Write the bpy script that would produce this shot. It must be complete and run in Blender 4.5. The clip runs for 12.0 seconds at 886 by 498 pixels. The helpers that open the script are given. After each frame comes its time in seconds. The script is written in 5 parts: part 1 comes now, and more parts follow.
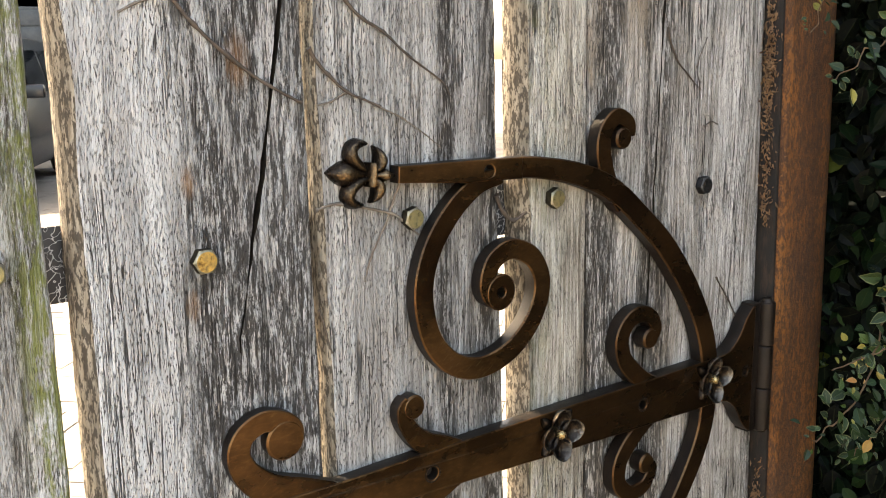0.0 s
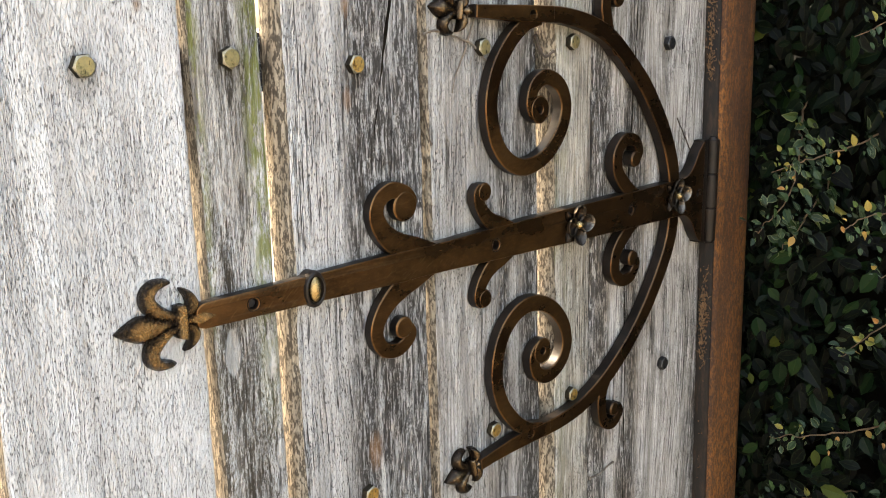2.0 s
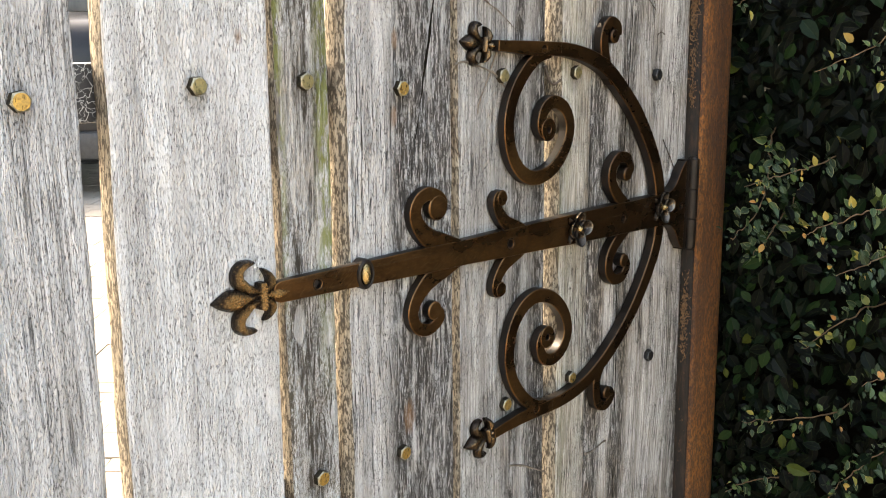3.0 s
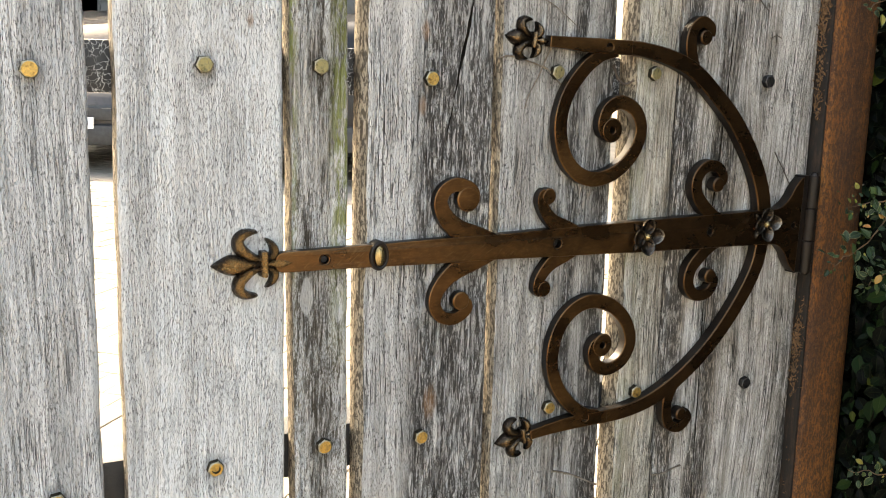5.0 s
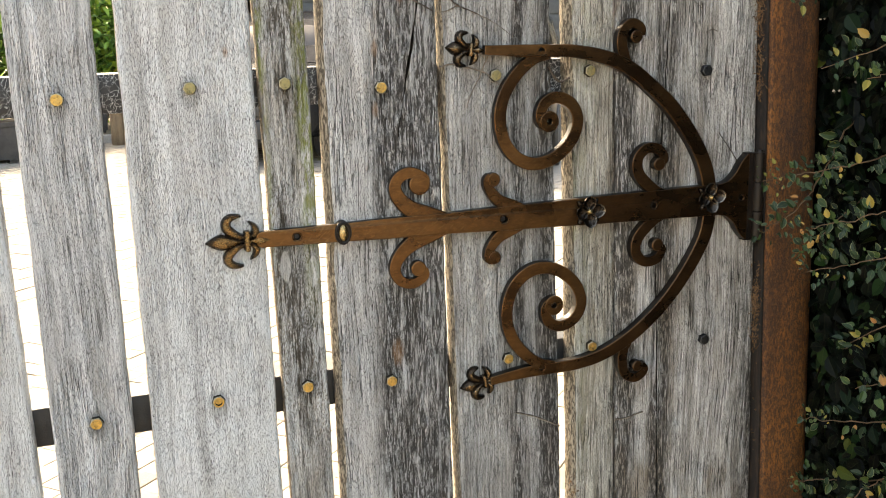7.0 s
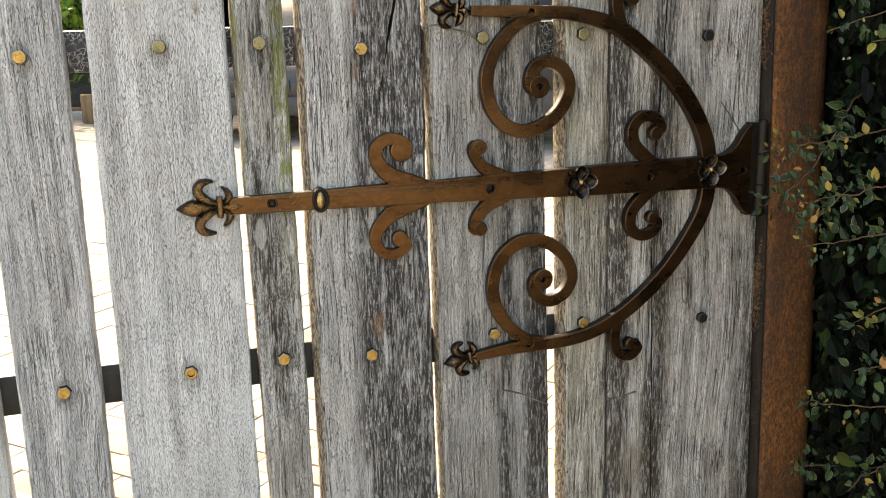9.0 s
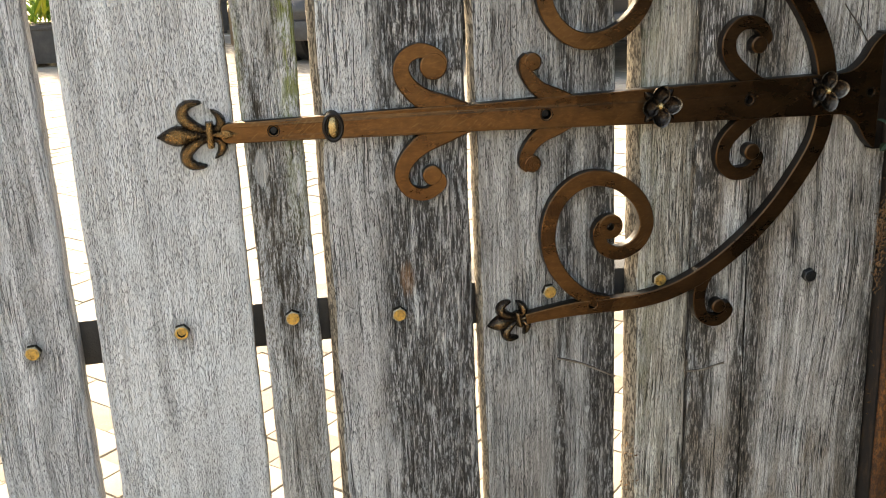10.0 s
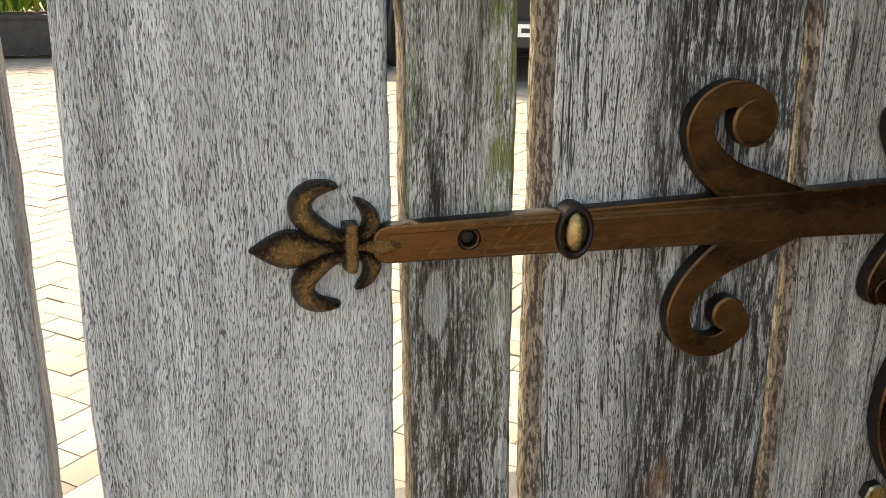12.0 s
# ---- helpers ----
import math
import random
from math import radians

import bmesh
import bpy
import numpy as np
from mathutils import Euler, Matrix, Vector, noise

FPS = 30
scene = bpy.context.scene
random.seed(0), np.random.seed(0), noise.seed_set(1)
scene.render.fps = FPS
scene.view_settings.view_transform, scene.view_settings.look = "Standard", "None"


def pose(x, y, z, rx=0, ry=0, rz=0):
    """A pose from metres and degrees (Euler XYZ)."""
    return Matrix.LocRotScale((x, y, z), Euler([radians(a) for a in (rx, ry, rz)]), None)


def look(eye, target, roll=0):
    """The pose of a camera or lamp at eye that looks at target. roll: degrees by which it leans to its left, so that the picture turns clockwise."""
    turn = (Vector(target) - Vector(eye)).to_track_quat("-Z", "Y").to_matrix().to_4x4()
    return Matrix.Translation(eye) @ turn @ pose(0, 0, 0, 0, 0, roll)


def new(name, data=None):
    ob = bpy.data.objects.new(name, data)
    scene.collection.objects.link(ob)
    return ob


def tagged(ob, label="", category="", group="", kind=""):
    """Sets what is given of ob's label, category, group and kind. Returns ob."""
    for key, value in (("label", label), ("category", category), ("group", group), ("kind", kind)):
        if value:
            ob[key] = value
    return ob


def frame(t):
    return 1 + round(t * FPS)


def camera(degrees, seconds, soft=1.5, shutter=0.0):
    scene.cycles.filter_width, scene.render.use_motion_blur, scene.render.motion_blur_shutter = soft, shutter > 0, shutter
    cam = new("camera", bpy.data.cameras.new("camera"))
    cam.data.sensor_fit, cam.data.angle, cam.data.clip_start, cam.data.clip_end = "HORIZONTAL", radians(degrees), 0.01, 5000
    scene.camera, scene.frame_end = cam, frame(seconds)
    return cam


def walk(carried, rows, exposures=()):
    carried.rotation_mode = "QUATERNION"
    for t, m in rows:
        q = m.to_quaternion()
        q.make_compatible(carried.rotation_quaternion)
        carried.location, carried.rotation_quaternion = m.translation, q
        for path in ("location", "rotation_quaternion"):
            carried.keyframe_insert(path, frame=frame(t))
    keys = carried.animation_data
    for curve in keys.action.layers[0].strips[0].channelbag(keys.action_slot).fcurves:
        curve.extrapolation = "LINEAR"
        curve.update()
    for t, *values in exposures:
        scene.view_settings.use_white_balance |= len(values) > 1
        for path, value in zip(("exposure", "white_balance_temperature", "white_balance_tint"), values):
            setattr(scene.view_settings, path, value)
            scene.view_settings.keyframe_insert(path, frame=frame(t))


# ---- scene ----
cam = camera(49.7, 12.0, soft=1.0)
PATH = [
    (0, (0.003, -0.458, 1.353), (1.179, 1.11, 0.959), -0.6),
    (0.5, (-0.004, -0.461, 1.332), (1.195, 1.089, 0.931), -0.8),
    (1, (-0.116, -0.473, 1.329), (1.162, 1.008, 0.91), -0.6),
    (1.5, (-0.195, -0.493, 1.278), (1.128, 0.939, 0.832), 2.0),
    (2, (-0.241, -0.525, 1.28), (1.127, 0.859, 0.817), -0.9),
    (2.5, (-0.317, -0.576, 1.285), (1.084, 0.79, 0.873), 0.2),
    (3, (-0.368, -0.592, 1.285), (1.041, 0.767, 0.874), 0.1),
    (3.2, (-0.372, -0.59, 1.283), (1.041, 0.766, 0.876), -0.3),
    (4.8, (-0.207, -0.683, 1.274), (0.833, 0.981, 0.884), 2.6),
    (5, (-0.193, -0.74, 1.274), (0.745, 0.98, 0.872), 2.0),
    (5.5, (-0.122, -0.87, 1.285), (0.712, 0.887, 0.82), 0.1),
    (6, (-0.094, -0.903, 1.299), (0.657, 0.905, 0.888), -1.3),
    (6.5, (-0.078, -0.951, 1.284), (0.596, 0.886, 0.873), -1.5),
    (6.7, (-0.081, -0.972, 1.306), (0.555, 0.873, 0.866), -1.1),
    (8.3, (-0.047, -1.006, 1.299), (0.576, 0.848, 0.885), -1.9),
    (8.5, (-0.053, -1.004, 1.3), (0.55, 0.857, 0.883), -0.7),
    (9, (-0.02, -0.967, 1.286), (0.548, 0.889, 0.806), -1.0),
    (9.2, (0.006, -0.942, 1.28), (0.514, 0.917, 0.745), -1.1),
    (9.5, (0.047, -0.891, 1.266), (0.492, 0.975, 0.699), -1.7),
    (10, (0.078, -0.803, 1.249), (0.443, 1.064, 0.63), -1.8),
    (10.5, (0.115, -0.732, 1.241), (0.454, 1.153, 0.666), -2.4),
    (11, (0.095, -0.638, 1.243), (0.342, 1.26, 0.661), -1.2),
    (11.5, (0.024, -0.492, 1.235), (0.374, 1.391, 0.659), -0.2),
    (12, (-0.024, -0.389, 1.225), (0.488, 1.444, 0.612), 0.4),
]
walk(cam, [(t, look(eye, target, roll)) for t, eye, target, roll in PATH],
     exposures=[(0.0, 3.15, 8500, 10), (0.7, 3.32, 8500, 10), (3.2, 3.20, 8500, 9), (5.5, 2.95, 8600, 7), (8.5, 2.76, 8600, 7), (10.0, 2.63, 8600, 7), (11.0, 2.49, 8600, 7), (12.0, 2.23, 8500, 7)])

# ---------------------------------------------------------------- light
SUN_DIR = Vector((-0.27, 1.0, 0.95)).normalized()
world = bpy.data.worlds.new("sky")
scene.world = world
world.use_nodes = True
wn = world.node_tree
sky = wn.nodes.new("ShaderNodeTexSky")
sky.sky_type = 'NISHITA'
sky.sun_disc = False
sky.sun_elevation = math.asin(SUN_DIR.z)
sky.sun_rotation = math.atan2(SUN_DIR.x, SUN_DIR.y)
sky.air_density, sky.dust_density, sky.ozone_density = 0.9, 4.0, 0.4
wn.links.new(sky.outputs[0], wn.nodes["Background"].inputs[0])
wn.nodes["Background"].inputs[1].default_value = 0.15
sun = new("sun", bpy.data.lights.new("sun", 'SUN'))
sun.data.energy, sun.data.angle, sun.data.color = 2.0, radians(0.5), (1.0, 0.96, 0.90)
sun.matrix_world = look((0, 0, 12), Vector((0, 0, 12)) - SUN_DIR)


# ---------------------------------------------------------------- materials
class Mat:
    """A node material with a few short-hands."""

    def __init__(self, name, rough=0.8, metal=0.0):
        self.m = bpy.data.materials.new(name)
        self.m.use_nodes = True
        self.n, self.l = self.m.node_tree.nodes, self.m.node_tree.links
        self.b = self.n["Principled BSDF"]
        self.b.inputs["Roughness"].default_value = rough
        self.b.inputs["Metallic"].default_value = metal
        self.co = self.n.new("ShaderNodeTexCoord").outputs["Object"]

    def put(self, socket, value):
        if hasattr(value, "node"):
            self.l.new(value, socket)
        elif isinstance(value, tuple) and len(value) == 3 and socket.type == 'RGBA':
            socket.default_value = (*value, 1)
        else:
            socket.default_value = value

    def scaled(self, x, y, z, shift=(0, 0, 0), co=None):
        n = self.n.new("ShaderNodeMapping")
        self.l.new(co or self.co, n.inputs[0])
        n.inputs["Scale"].default_value = (x, y, z)
        n.inputs["Location"].default_value = shift
        return n.outputs[0]

    def noise(self, co, scale, detail=4.0, rough=0.55, distort=0.0):
        n = self.n.new("ShaderNodeTexNoise")
        self.l.new(co, n.inputs["Vector"])
        n.inputs["Scale"].default_value, n.inputs["Detail"].default_value = scale, detail
        n.inputs["Roughness"].default_value, n.inputs["Distortion"].default_value = rough, distort
        return n.outputs["Fac"]

    def voronoi(self, co, scale, feature='F1', out="Distance"):
        n = self.n.new("ShaderNodeTexVoronoi")
        n.feature = feature
        self.l.new(co, n.inputs["Vector"])
        n.inputs["Scale"].default_value = scale
        return n.outputs[out]

    def step(self, value, a, b, lo=0.0, hi=1.0):
        n = self.n.new("ShaderNodeMapRange")
        n.interpolation_type = 'SMOOTHSTEP'
        self.put(n.inputs["Value"], value)
        for key, v in (("From Min", a), ("From Max", b), ("To Min", lo), ("To Max", hi)):
            n.inputs[key].default_value = v
        return n.outputs["Result"]

    def math(self, op, a, b=0.0):
        n = self.n.new("ShaderNodeMath")
        n.operation = op
        self.put(n.inputs[0], a)
        self.put(n.inputs[1], b)
        return n.outputs[0]

    def mix(self, fac, a, b, mode='MIX'):
        n = self.n.new("ShaderNodeMix")
        n.data_type, n.blend_type = 'RGBA', mode
        self.put(n.inputs[0], fac)
        self.put(n.inputs[6], a)
        self.put(n.inputs[7], b)
        return n.outputs[2]

    def ramp(self, value, stops):
        n = self.n.new("ShaderNodeValToRGB")
        self.put(n.inputs[0], value)
        while len(n.color_ramp.elements) < len(stops):
            n.color_ramp.elements.new(0.5)
        for e, (p, c) in zip(n.color_ramp.elements, stops):
            e.position, e.color = p, (*c, 1)
        return n.outputs[0]

    def axis(self, name):
        n = self.n.new("ShaderNodeSeparateXYZ")
        self.l.new(self.co, n.inputs[0])
        return n.outputs[name]

    def bump(self, height, strength=0.5, distance=0.001):
        n = self.n.new("ShaderNodeBump")
        n.inputs["Strength"].default_value, n.inputs["Distance"].default_value = strength, distance
        self.l.new(height, n.inputs["Height"])
        self.l.new(n.outputs[0], self.b.inputs["Normal"])

    def random(self):
        return self.n.new("ShaderNodeObjectInfo").outputs["Random"]

    def island(self):
        return self.n.new("ShaderNodeNewGeometry").outputs["Random Per Island"]

    def done(self, colour, rough=None):
        self.put(self.b.inputs["Base Color"], colour)
        if rough is not None:
            self.put(self.b.inputs["Roughness"], rough)
        return self.m


BOLT_PLACES = [(-0.126, 1.253), (-0.003, 1.259), (0.091, 1.260), (0.192, 1.252), (0.322, 1.260), (0.437, 1.261), (0.591, 1.256), (-0.122, 0.925), (0.001, 0.930),
               (0.097, 0.933), (0.192, 0.926), (0.334, 0.933), (0.443, 0.934), (0.601, 0.922)]


def weathered_wood(name, light, dark, seed, tick=0.7, knots=(), stain=(), stain_col=(0.021, 0.016, 0.012), stain_fill=0.5,
                   moss=(), moss_amount=0.6, moss_z=(0.0, 0.1), moss_cut=0.46, mottled=0.3, brown=(0.2, 0.15, 0.1), bleach=(), warm=(), checks=0.6, contrast=1.0, scabs=()):
    """Grey weathered board: long grain, short dark pores, streaks, stains with a ragged outline, moss.
    stain, moss, bleach: (x where it begins, x where it is full); warm: spots (x, z, radius); scabs: pale flaked patches (x, z, radius).
    A stain of four numbers also ends: (begins, full, begins to fade, gone)."""
    m = Mat(name, 0.85)
    s = (seed * 3.7, seed * 1.3, seed * 5.1)
    wave = m.noise(m.scaled(1, 1, 0.35, s), 11, 2)
    warped = m.n.new("ShaderNodeVectorMath")
    warped.operation = 'MULTIPLY_ADD'
    both = m.n.new("ShaderNodeCombineXYZ")
    m.l.new(wave, both.inputs[0])
    m.l.new(both.outputs[0], warped.inputs[0])
    warped.inputs[1].default_value = (0.02, 0, 0)
    m.l.new(m.co, warped.inputs[2])
    wc = warped.outputs[0]
    rings = None
    for kx, kz, kr in knots:
        dx = m.math('MULTIPLY', m.math('SUBTRACT', m.axis("X"), kx), 1.0 / kr)
        dz = m.math('MULTIPLY', m.math('SUBTRACT', m.axis("Z"), kz), 0.62 / kr)
        d = m.math('SQRT', m.math('ADD', m.math('MULTIPLY', dx, dx), m.math('MULTIPLY', dz, dz)))
        d = m.math('ADD', d, m.math('MULTIPLY', m.noise(m.co, 160, 3), 0.35))
        wavy = m.math('MULTIPLY', m.math('ADD', m.math('SINE', m.math('MULTIPLY', d, 26.0)), 1.0), 0.5)
        f = m.math('MULTIPLY', wavy, m.step(d, 1.25, 0.75))
        rings = f if rings is None else m.math('MAXIMUM', rings, f)
    broad = m.noise(m.scaled(1, 1, 0.05, s, wc), 75, 5, 0.6)
    grain = m.noise(m.scaled(1, 1, 0.04, s, wc), 420, 6, 0.7)
    pores = m.noise(m.scaled(1, 1, 0.13, s, wc), 2150, 4, 0.6)
    streak = m.noise(m.scaled(1, 1, 0.022, s, wc), 900, 4, 0.7)
    patch = m.noise(m.scaled(1, 1, 0.3, s), 16, 5, 0.6)
    sparse = m.noise(m.scaled(1, 1, 0.4, (s[0] + 9, s[1], s[2])), 38, 3)
    col = m.mix(m.step(broad, 0.36, 0.64), light, dark)
    col = m.mix(m.step(grain, 0.46, 0.68, 0, 0.85 * contrast), col, tuple(0.42 * c for c in dark))
    col = m.mix(m.step(grain, 0.30, 0.47, 0.75 * contrast, 0), col, tuple(min(0.95, 1.4 * c) for c in light))
    col = m.mix(m.step(streak, 0.5, 0.66, 0, 0.55 * contrast), col, tuple(0.5 * c for c in dark))
    col = m.mix(m.step(patch, 0.5, 0.72, 0, mottled), col, brown)
    x, z = m.axis("X"), m.axis("Z")
    if bleach:
        f = m.math('MULTIPLY', m.step(x, *bleach), m.step(patch, 0.35, 0.62))
        col = m.mix(m.math('MULTIPLY', f, m.step(pores, 0.58, 0.45, 0, 0.8)), col, (0.70, 0.70, 0.69))
    tf = m.math('MULTIPLY', m.step(pores, 0.56, 0.605, 0, tick), m.step(sparse, 0.30, 0.55, 0.35, 1.0))
    col = m.mix(tf, col, (0.035, 0.032, 0.03))
    long_ = m.noise(m.scaled(1, 1, 0.02, (s[0] + 3, s[1], s[2]), wc), 210, 3, 0.6)
    split = m.step(m.math('ABSOLUTE', m.math('SUBTRACT', long_, 0.5)), 0.020, 0.006)
    split = m.math('MULTIPLY', m.math('MULTIPLY', split, m.step(sparse, 0.42, 0.56)), checks)
    col = m.mix(split, col, (0.018, 0.015, 0.012))
    # dark halo round each bolt: staining plus contact shadow put into the colour
    for px, pz in BOLT_PLACES:
        dx = m.math('MULTIPLY', m.math('SUBTRACT', x, px), 85.0)
        dz = m.math('MULTIPLY', m.math('SUBTRACT', z, pz - 0.004), 55.0)
        d = m.math('ADD', m.math('MULTIPLY', dx, dx), m.math('MULTIPLY', dz, dz))
        col = m.mix(m.step(m.math('ADD', d, grain), 1.7, 0.9, 0, 0.32), col, (0.05, 0.045, 0.04))
    if rings is not None:
        col = m.mix(m.math('MULTIPLY', rings, 0.5), col, (0.07, 0.06, 0.05))
    bump = m.math('ADD', m.math('MULTIPLY', grain, -0.8), m.math('ADD', m.math('MULTIPLY', m.step(pores, 0.52, 0.64), -0.7), m.math('MULTIPLY', split, -1.2)))
    for k, (a, b, *ends) in enumerate(stain):
        body = m.noise(m.scaled(1, 1, 0.075, (s[0] + k, s[1], s[2]), wc), 95, 7, 0.78, 0.25)
        drift = m.math('ADD', x, m.math('MULTIPLY', m.math('SUBTRACT', m.noise(m.scaled(1, 1, 0.5, s), 14, 3), 0.5), 0.022))
        where = m.step(drift, a, b)
        if ends:
            where = m.math('MULTIPLY', where, m.step(drift, ends[0], ends[1], 1.0, 0.0))
        f = m.math('MULTIPLY', where, m.step(m.math('ADD', body, m.math('MULTIPLY', patch, 0.35)), 0.80 - 0.3 * stain_fill, 0.875 - 0.3 * stain_fill))
        fleck = m.step(m.noise(m.scaled(1, 1, 0.15, s), 360, 6, 0.8), 0.44, 0.51, 0.10, 1.0)
        col = m.mix(m.math('MULTIPLY', f, m.math('MULTIPLY', fleck, 0.92)), col, stain_col)
        bump = m.math('ADD', bump, m.math('MULTIPLY', f, -0.5))
    for px, pz, r in scabs:
        dx = m.math('MULTIPLY', m.math('SUBTRACT', x, px), 1.0 / r)
        dz = m.math('MULTIPLY', m.math('SUBTRACT', z, pz), 0.36 / r)
        d = m.math('ADD', m.math('MULTIPLY', dx, dx), m.math('MULTIPLY', dz, dz))
        d = m.math('ADD', d, m.math('MULTIPLY', m.noise(m.scaled(1, 1, 0.4, s), 180, 3), 1.1))
        col = m.mix(m.step(d, 1.35, 1.1, 0, 0.62), col, (0.74, 0.73, 0.71))
    for px, pz, r in warm:
        dx = m.math('MULTIPLY', m.math('SUBTRACT', x, px), 1.0 / r)
        dz = m.math('MULTIPLY', m.math('SUBTRACT', z, pz), 0.45 / r)
        d = m.math('ADD', m.math('MULTIPLY', dx, dx), m.math('MULTIPLY', dz, dz))
        d = m.math('ADD', d, m.math('MULTIPLY', grain, 1.2))
        col = m.mix(m.step(d, 1.3, 0.4, 0, 0.7), col, (0.30, 0.15, 0.06))
    for a, b in moss:
        g = m.noise(m.scaled(1, 1, 0.3, s), 70, 6, 0.75)
        f = m.math('MULTIPLY', m.step(x, a, b), m.math('MULTIPLY', m.step(z, *moss_z), m.math('MULTIPLY', m.step(g, moss_cut, moss_cut + 0.11, 0, moss_amount), m.step(m.math('ADD', streak, m.math('MULTIPLY', patch, 0.5)), 0.52, 0.76, 0.25, 1.0))))
        col = m.mix(f, col, m.mix(grain, (0.10, 0.12, 0.018), (0.30, 0.31, 0.08)))
    m.bump(bump, 0.9, 0.0022)
    return m.done(col, m.step(broad, 0.3, 0.7, 0.72, 0.95))


def bronze(name, tone=1.0, rough=0.40):
    """Oil-rubbed bronze: brown patina with faint clouds and fine brushing, darker from the first rosette to the
    knuckles.
    """
    m = Mat(name, rough, 0.8)
    brush = m.noise(m.scaled(0.7, 1, 1.9), 230, 6, 0.75, 0.3)
    cloud = m.noise(m.scaled(0.6, 1, 1), 22, 5, 0.65)
    fine = m.noise(m.co, 700, 3)
    col = m.mix(m.step(cloud, 0.32, 0.68), (0.060 * tone, 0.029 * tone, 0.013 * tone), (0.22 * tone, 0.108 * tone, 0.038 * tone))
    col = m.mix(m.step(brush, 0.47, 0.72, 0, 0.45), col, (0.37 * tone, 0.180 * tone, 0.062 * tone))
    turned = m.n.new("ShaderNodeMapping")
    m.l.new(m.co, turned.inputs[0])
    turned.inputs["Rotation"].default_value = (0, radians(38), 0)
    scratch = m.noise(m.scaled(0.12, 1, 1, (2, 5, 1), turned.outputs[0]), 900, 3, 0.6)
    where = m.step(m.noise(m.scaled(1, 1, 1, (7, 1, 3)), 45, 3), 0.48, 0.62)
    scratch = m.math('MULTIPLY', m.step(scratch, 0.56, 0.68), where)
    col = m.mix(m.math('MULTIPLY', scratch, 0.35), col, (0.42 * tone, 0.27 * tone, 0.12 * tone))
    edge = m.math('ADD', m.axis("X"), m.math('MULTIPLY', m.math('SUBTRACT', cloud, 0.5), 0.06))
    col = m.mix(m.step(edge, 0.39, 0.45, 0, 0.5), col, (0.045 * tone, 0.026 * tone, 0.015 * tone))
    m.bump(m.math('ADD', brush, m.math('MULTIPLY', fine, 0.5)), 0.2, 0.0006)
    return m.done(col, m.step(cloud, 0.3, 0.7, rough - 0.06, rough + 0.12))


def cast_bronze(name, low, high, tone=1.0, worn=(0.20, 0.130, 0.060), rough=0.36):
    """Cast, stippled bronze: black patina in the hollows, brass where the proud parts are rubbed (low, high: metres out of the gate's face)."""
    m = Mat(name, 0.36, 0.85)
    stipple = m.noise(m.co, 620, 5, 0.8)
    cloud = m.noise(m.co, 110, 4, 0.6)
    proud = m.math('ADD', m.math('MULTIPLY', m.axis("Y"), -1.0), m.math('MULTIPLY', m.math('SUBTRACT', stipple, 0.5), 0.007))
    col = m.mix(m.step(proud, low, high), (0.020, 0.014, 0.010), tuple(c * tone for c in worn))
    col = m.mix(m.step(stipple, 0.52, 0.62, 0, 0.7), col, m.mix(m.step(proud, low - 0.003, high, 0.05, 0.8), col, tuple(min(0.8, 2.2 * tone * c) for c in worn)))
    col = m.mix(m.step(cloud, 0.52, 0.68, 0, 0.6), col, (0.035, 0.024, 0.015))
    m.bump(stipple, 1.0 if rough > 0.3 else 0.3, 0.0018)
    return m.done(col, m.step(stipple, 0.3, 0.7, rough, rough - 0.16))


IRON = bronze("bronze_patina", 0.53, 0.27)


def darkened_sides():
    """Sides of the forged bars: black-brown and dull, with a little scale; contact shadow deepens the colour."""
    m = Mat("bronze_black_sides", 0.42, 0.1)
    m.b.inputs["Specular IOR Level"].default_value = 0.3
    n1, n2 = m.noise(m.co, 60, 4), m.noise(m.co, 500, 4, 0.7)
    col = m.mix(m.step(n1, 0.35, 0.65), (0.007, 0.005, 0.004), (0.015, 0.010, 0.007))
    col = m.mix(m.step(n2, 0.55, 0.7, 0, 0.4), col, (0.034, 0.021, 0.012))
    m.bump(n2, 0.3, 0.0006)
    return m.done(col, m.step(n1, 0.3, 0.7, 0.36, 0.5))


IRON_SIDE = darkened_sides()
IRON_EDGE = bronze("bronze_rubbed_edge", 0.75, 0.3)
IRON_CAST = cast_bronze("bronze_cast", 0.0068, 0.0104, 1.0, (0.34, 0.185, 0.066), 0.32)
IRON_DULL = cast_bronze("bronze_cast_dull", 0.0064, 0.0100, 1.0, (0.16, 0.105, 0.055), 0.30)
IRON_DARK = cast_bronze("bronze_dark", 0.0188, 0.0240, 1.05)
BOSS = cast_bronze("bronze_boss", 0.0098, 0.0132, 1.0, (0.42, 0.29, 0.13), 0.30)
ROSE = cast_bronze("bronze_rosette", 0.0175, 0.0235, 0.7, (0.25, 0.215, 0.175), 0.24)


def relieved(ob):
    """Flat ironwork: brushed brown face, thin rubbed edge, black sides with contact shadow in the colour."""
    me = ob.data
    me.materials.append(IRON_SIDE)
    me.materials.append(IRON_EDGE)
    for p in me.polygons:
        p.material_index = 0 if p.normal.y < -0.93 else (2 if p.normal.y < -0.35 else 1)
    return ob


def plated(name, a, b, dirt, rough=0.45):
    m = Mat(name, rough, 0.9)
    n = m.noise(m.co, 330, 5, 0.7)
    spots = m.noise(m.scaled(1, 1, 1, (4, 2, 1)), 140, 4, 0.7)
    col = m.mix(m.step(n, 0.35, 0.65), a, b)
    col = m.mix(m.step(spots, 0.52, 0.7, 0, 0.85), col, dirt)
    m.bump(n, 0.35, 0.0006)
    return m.done(col, m.step(n, 0.3, 0.7, rough, rough + 0.25))


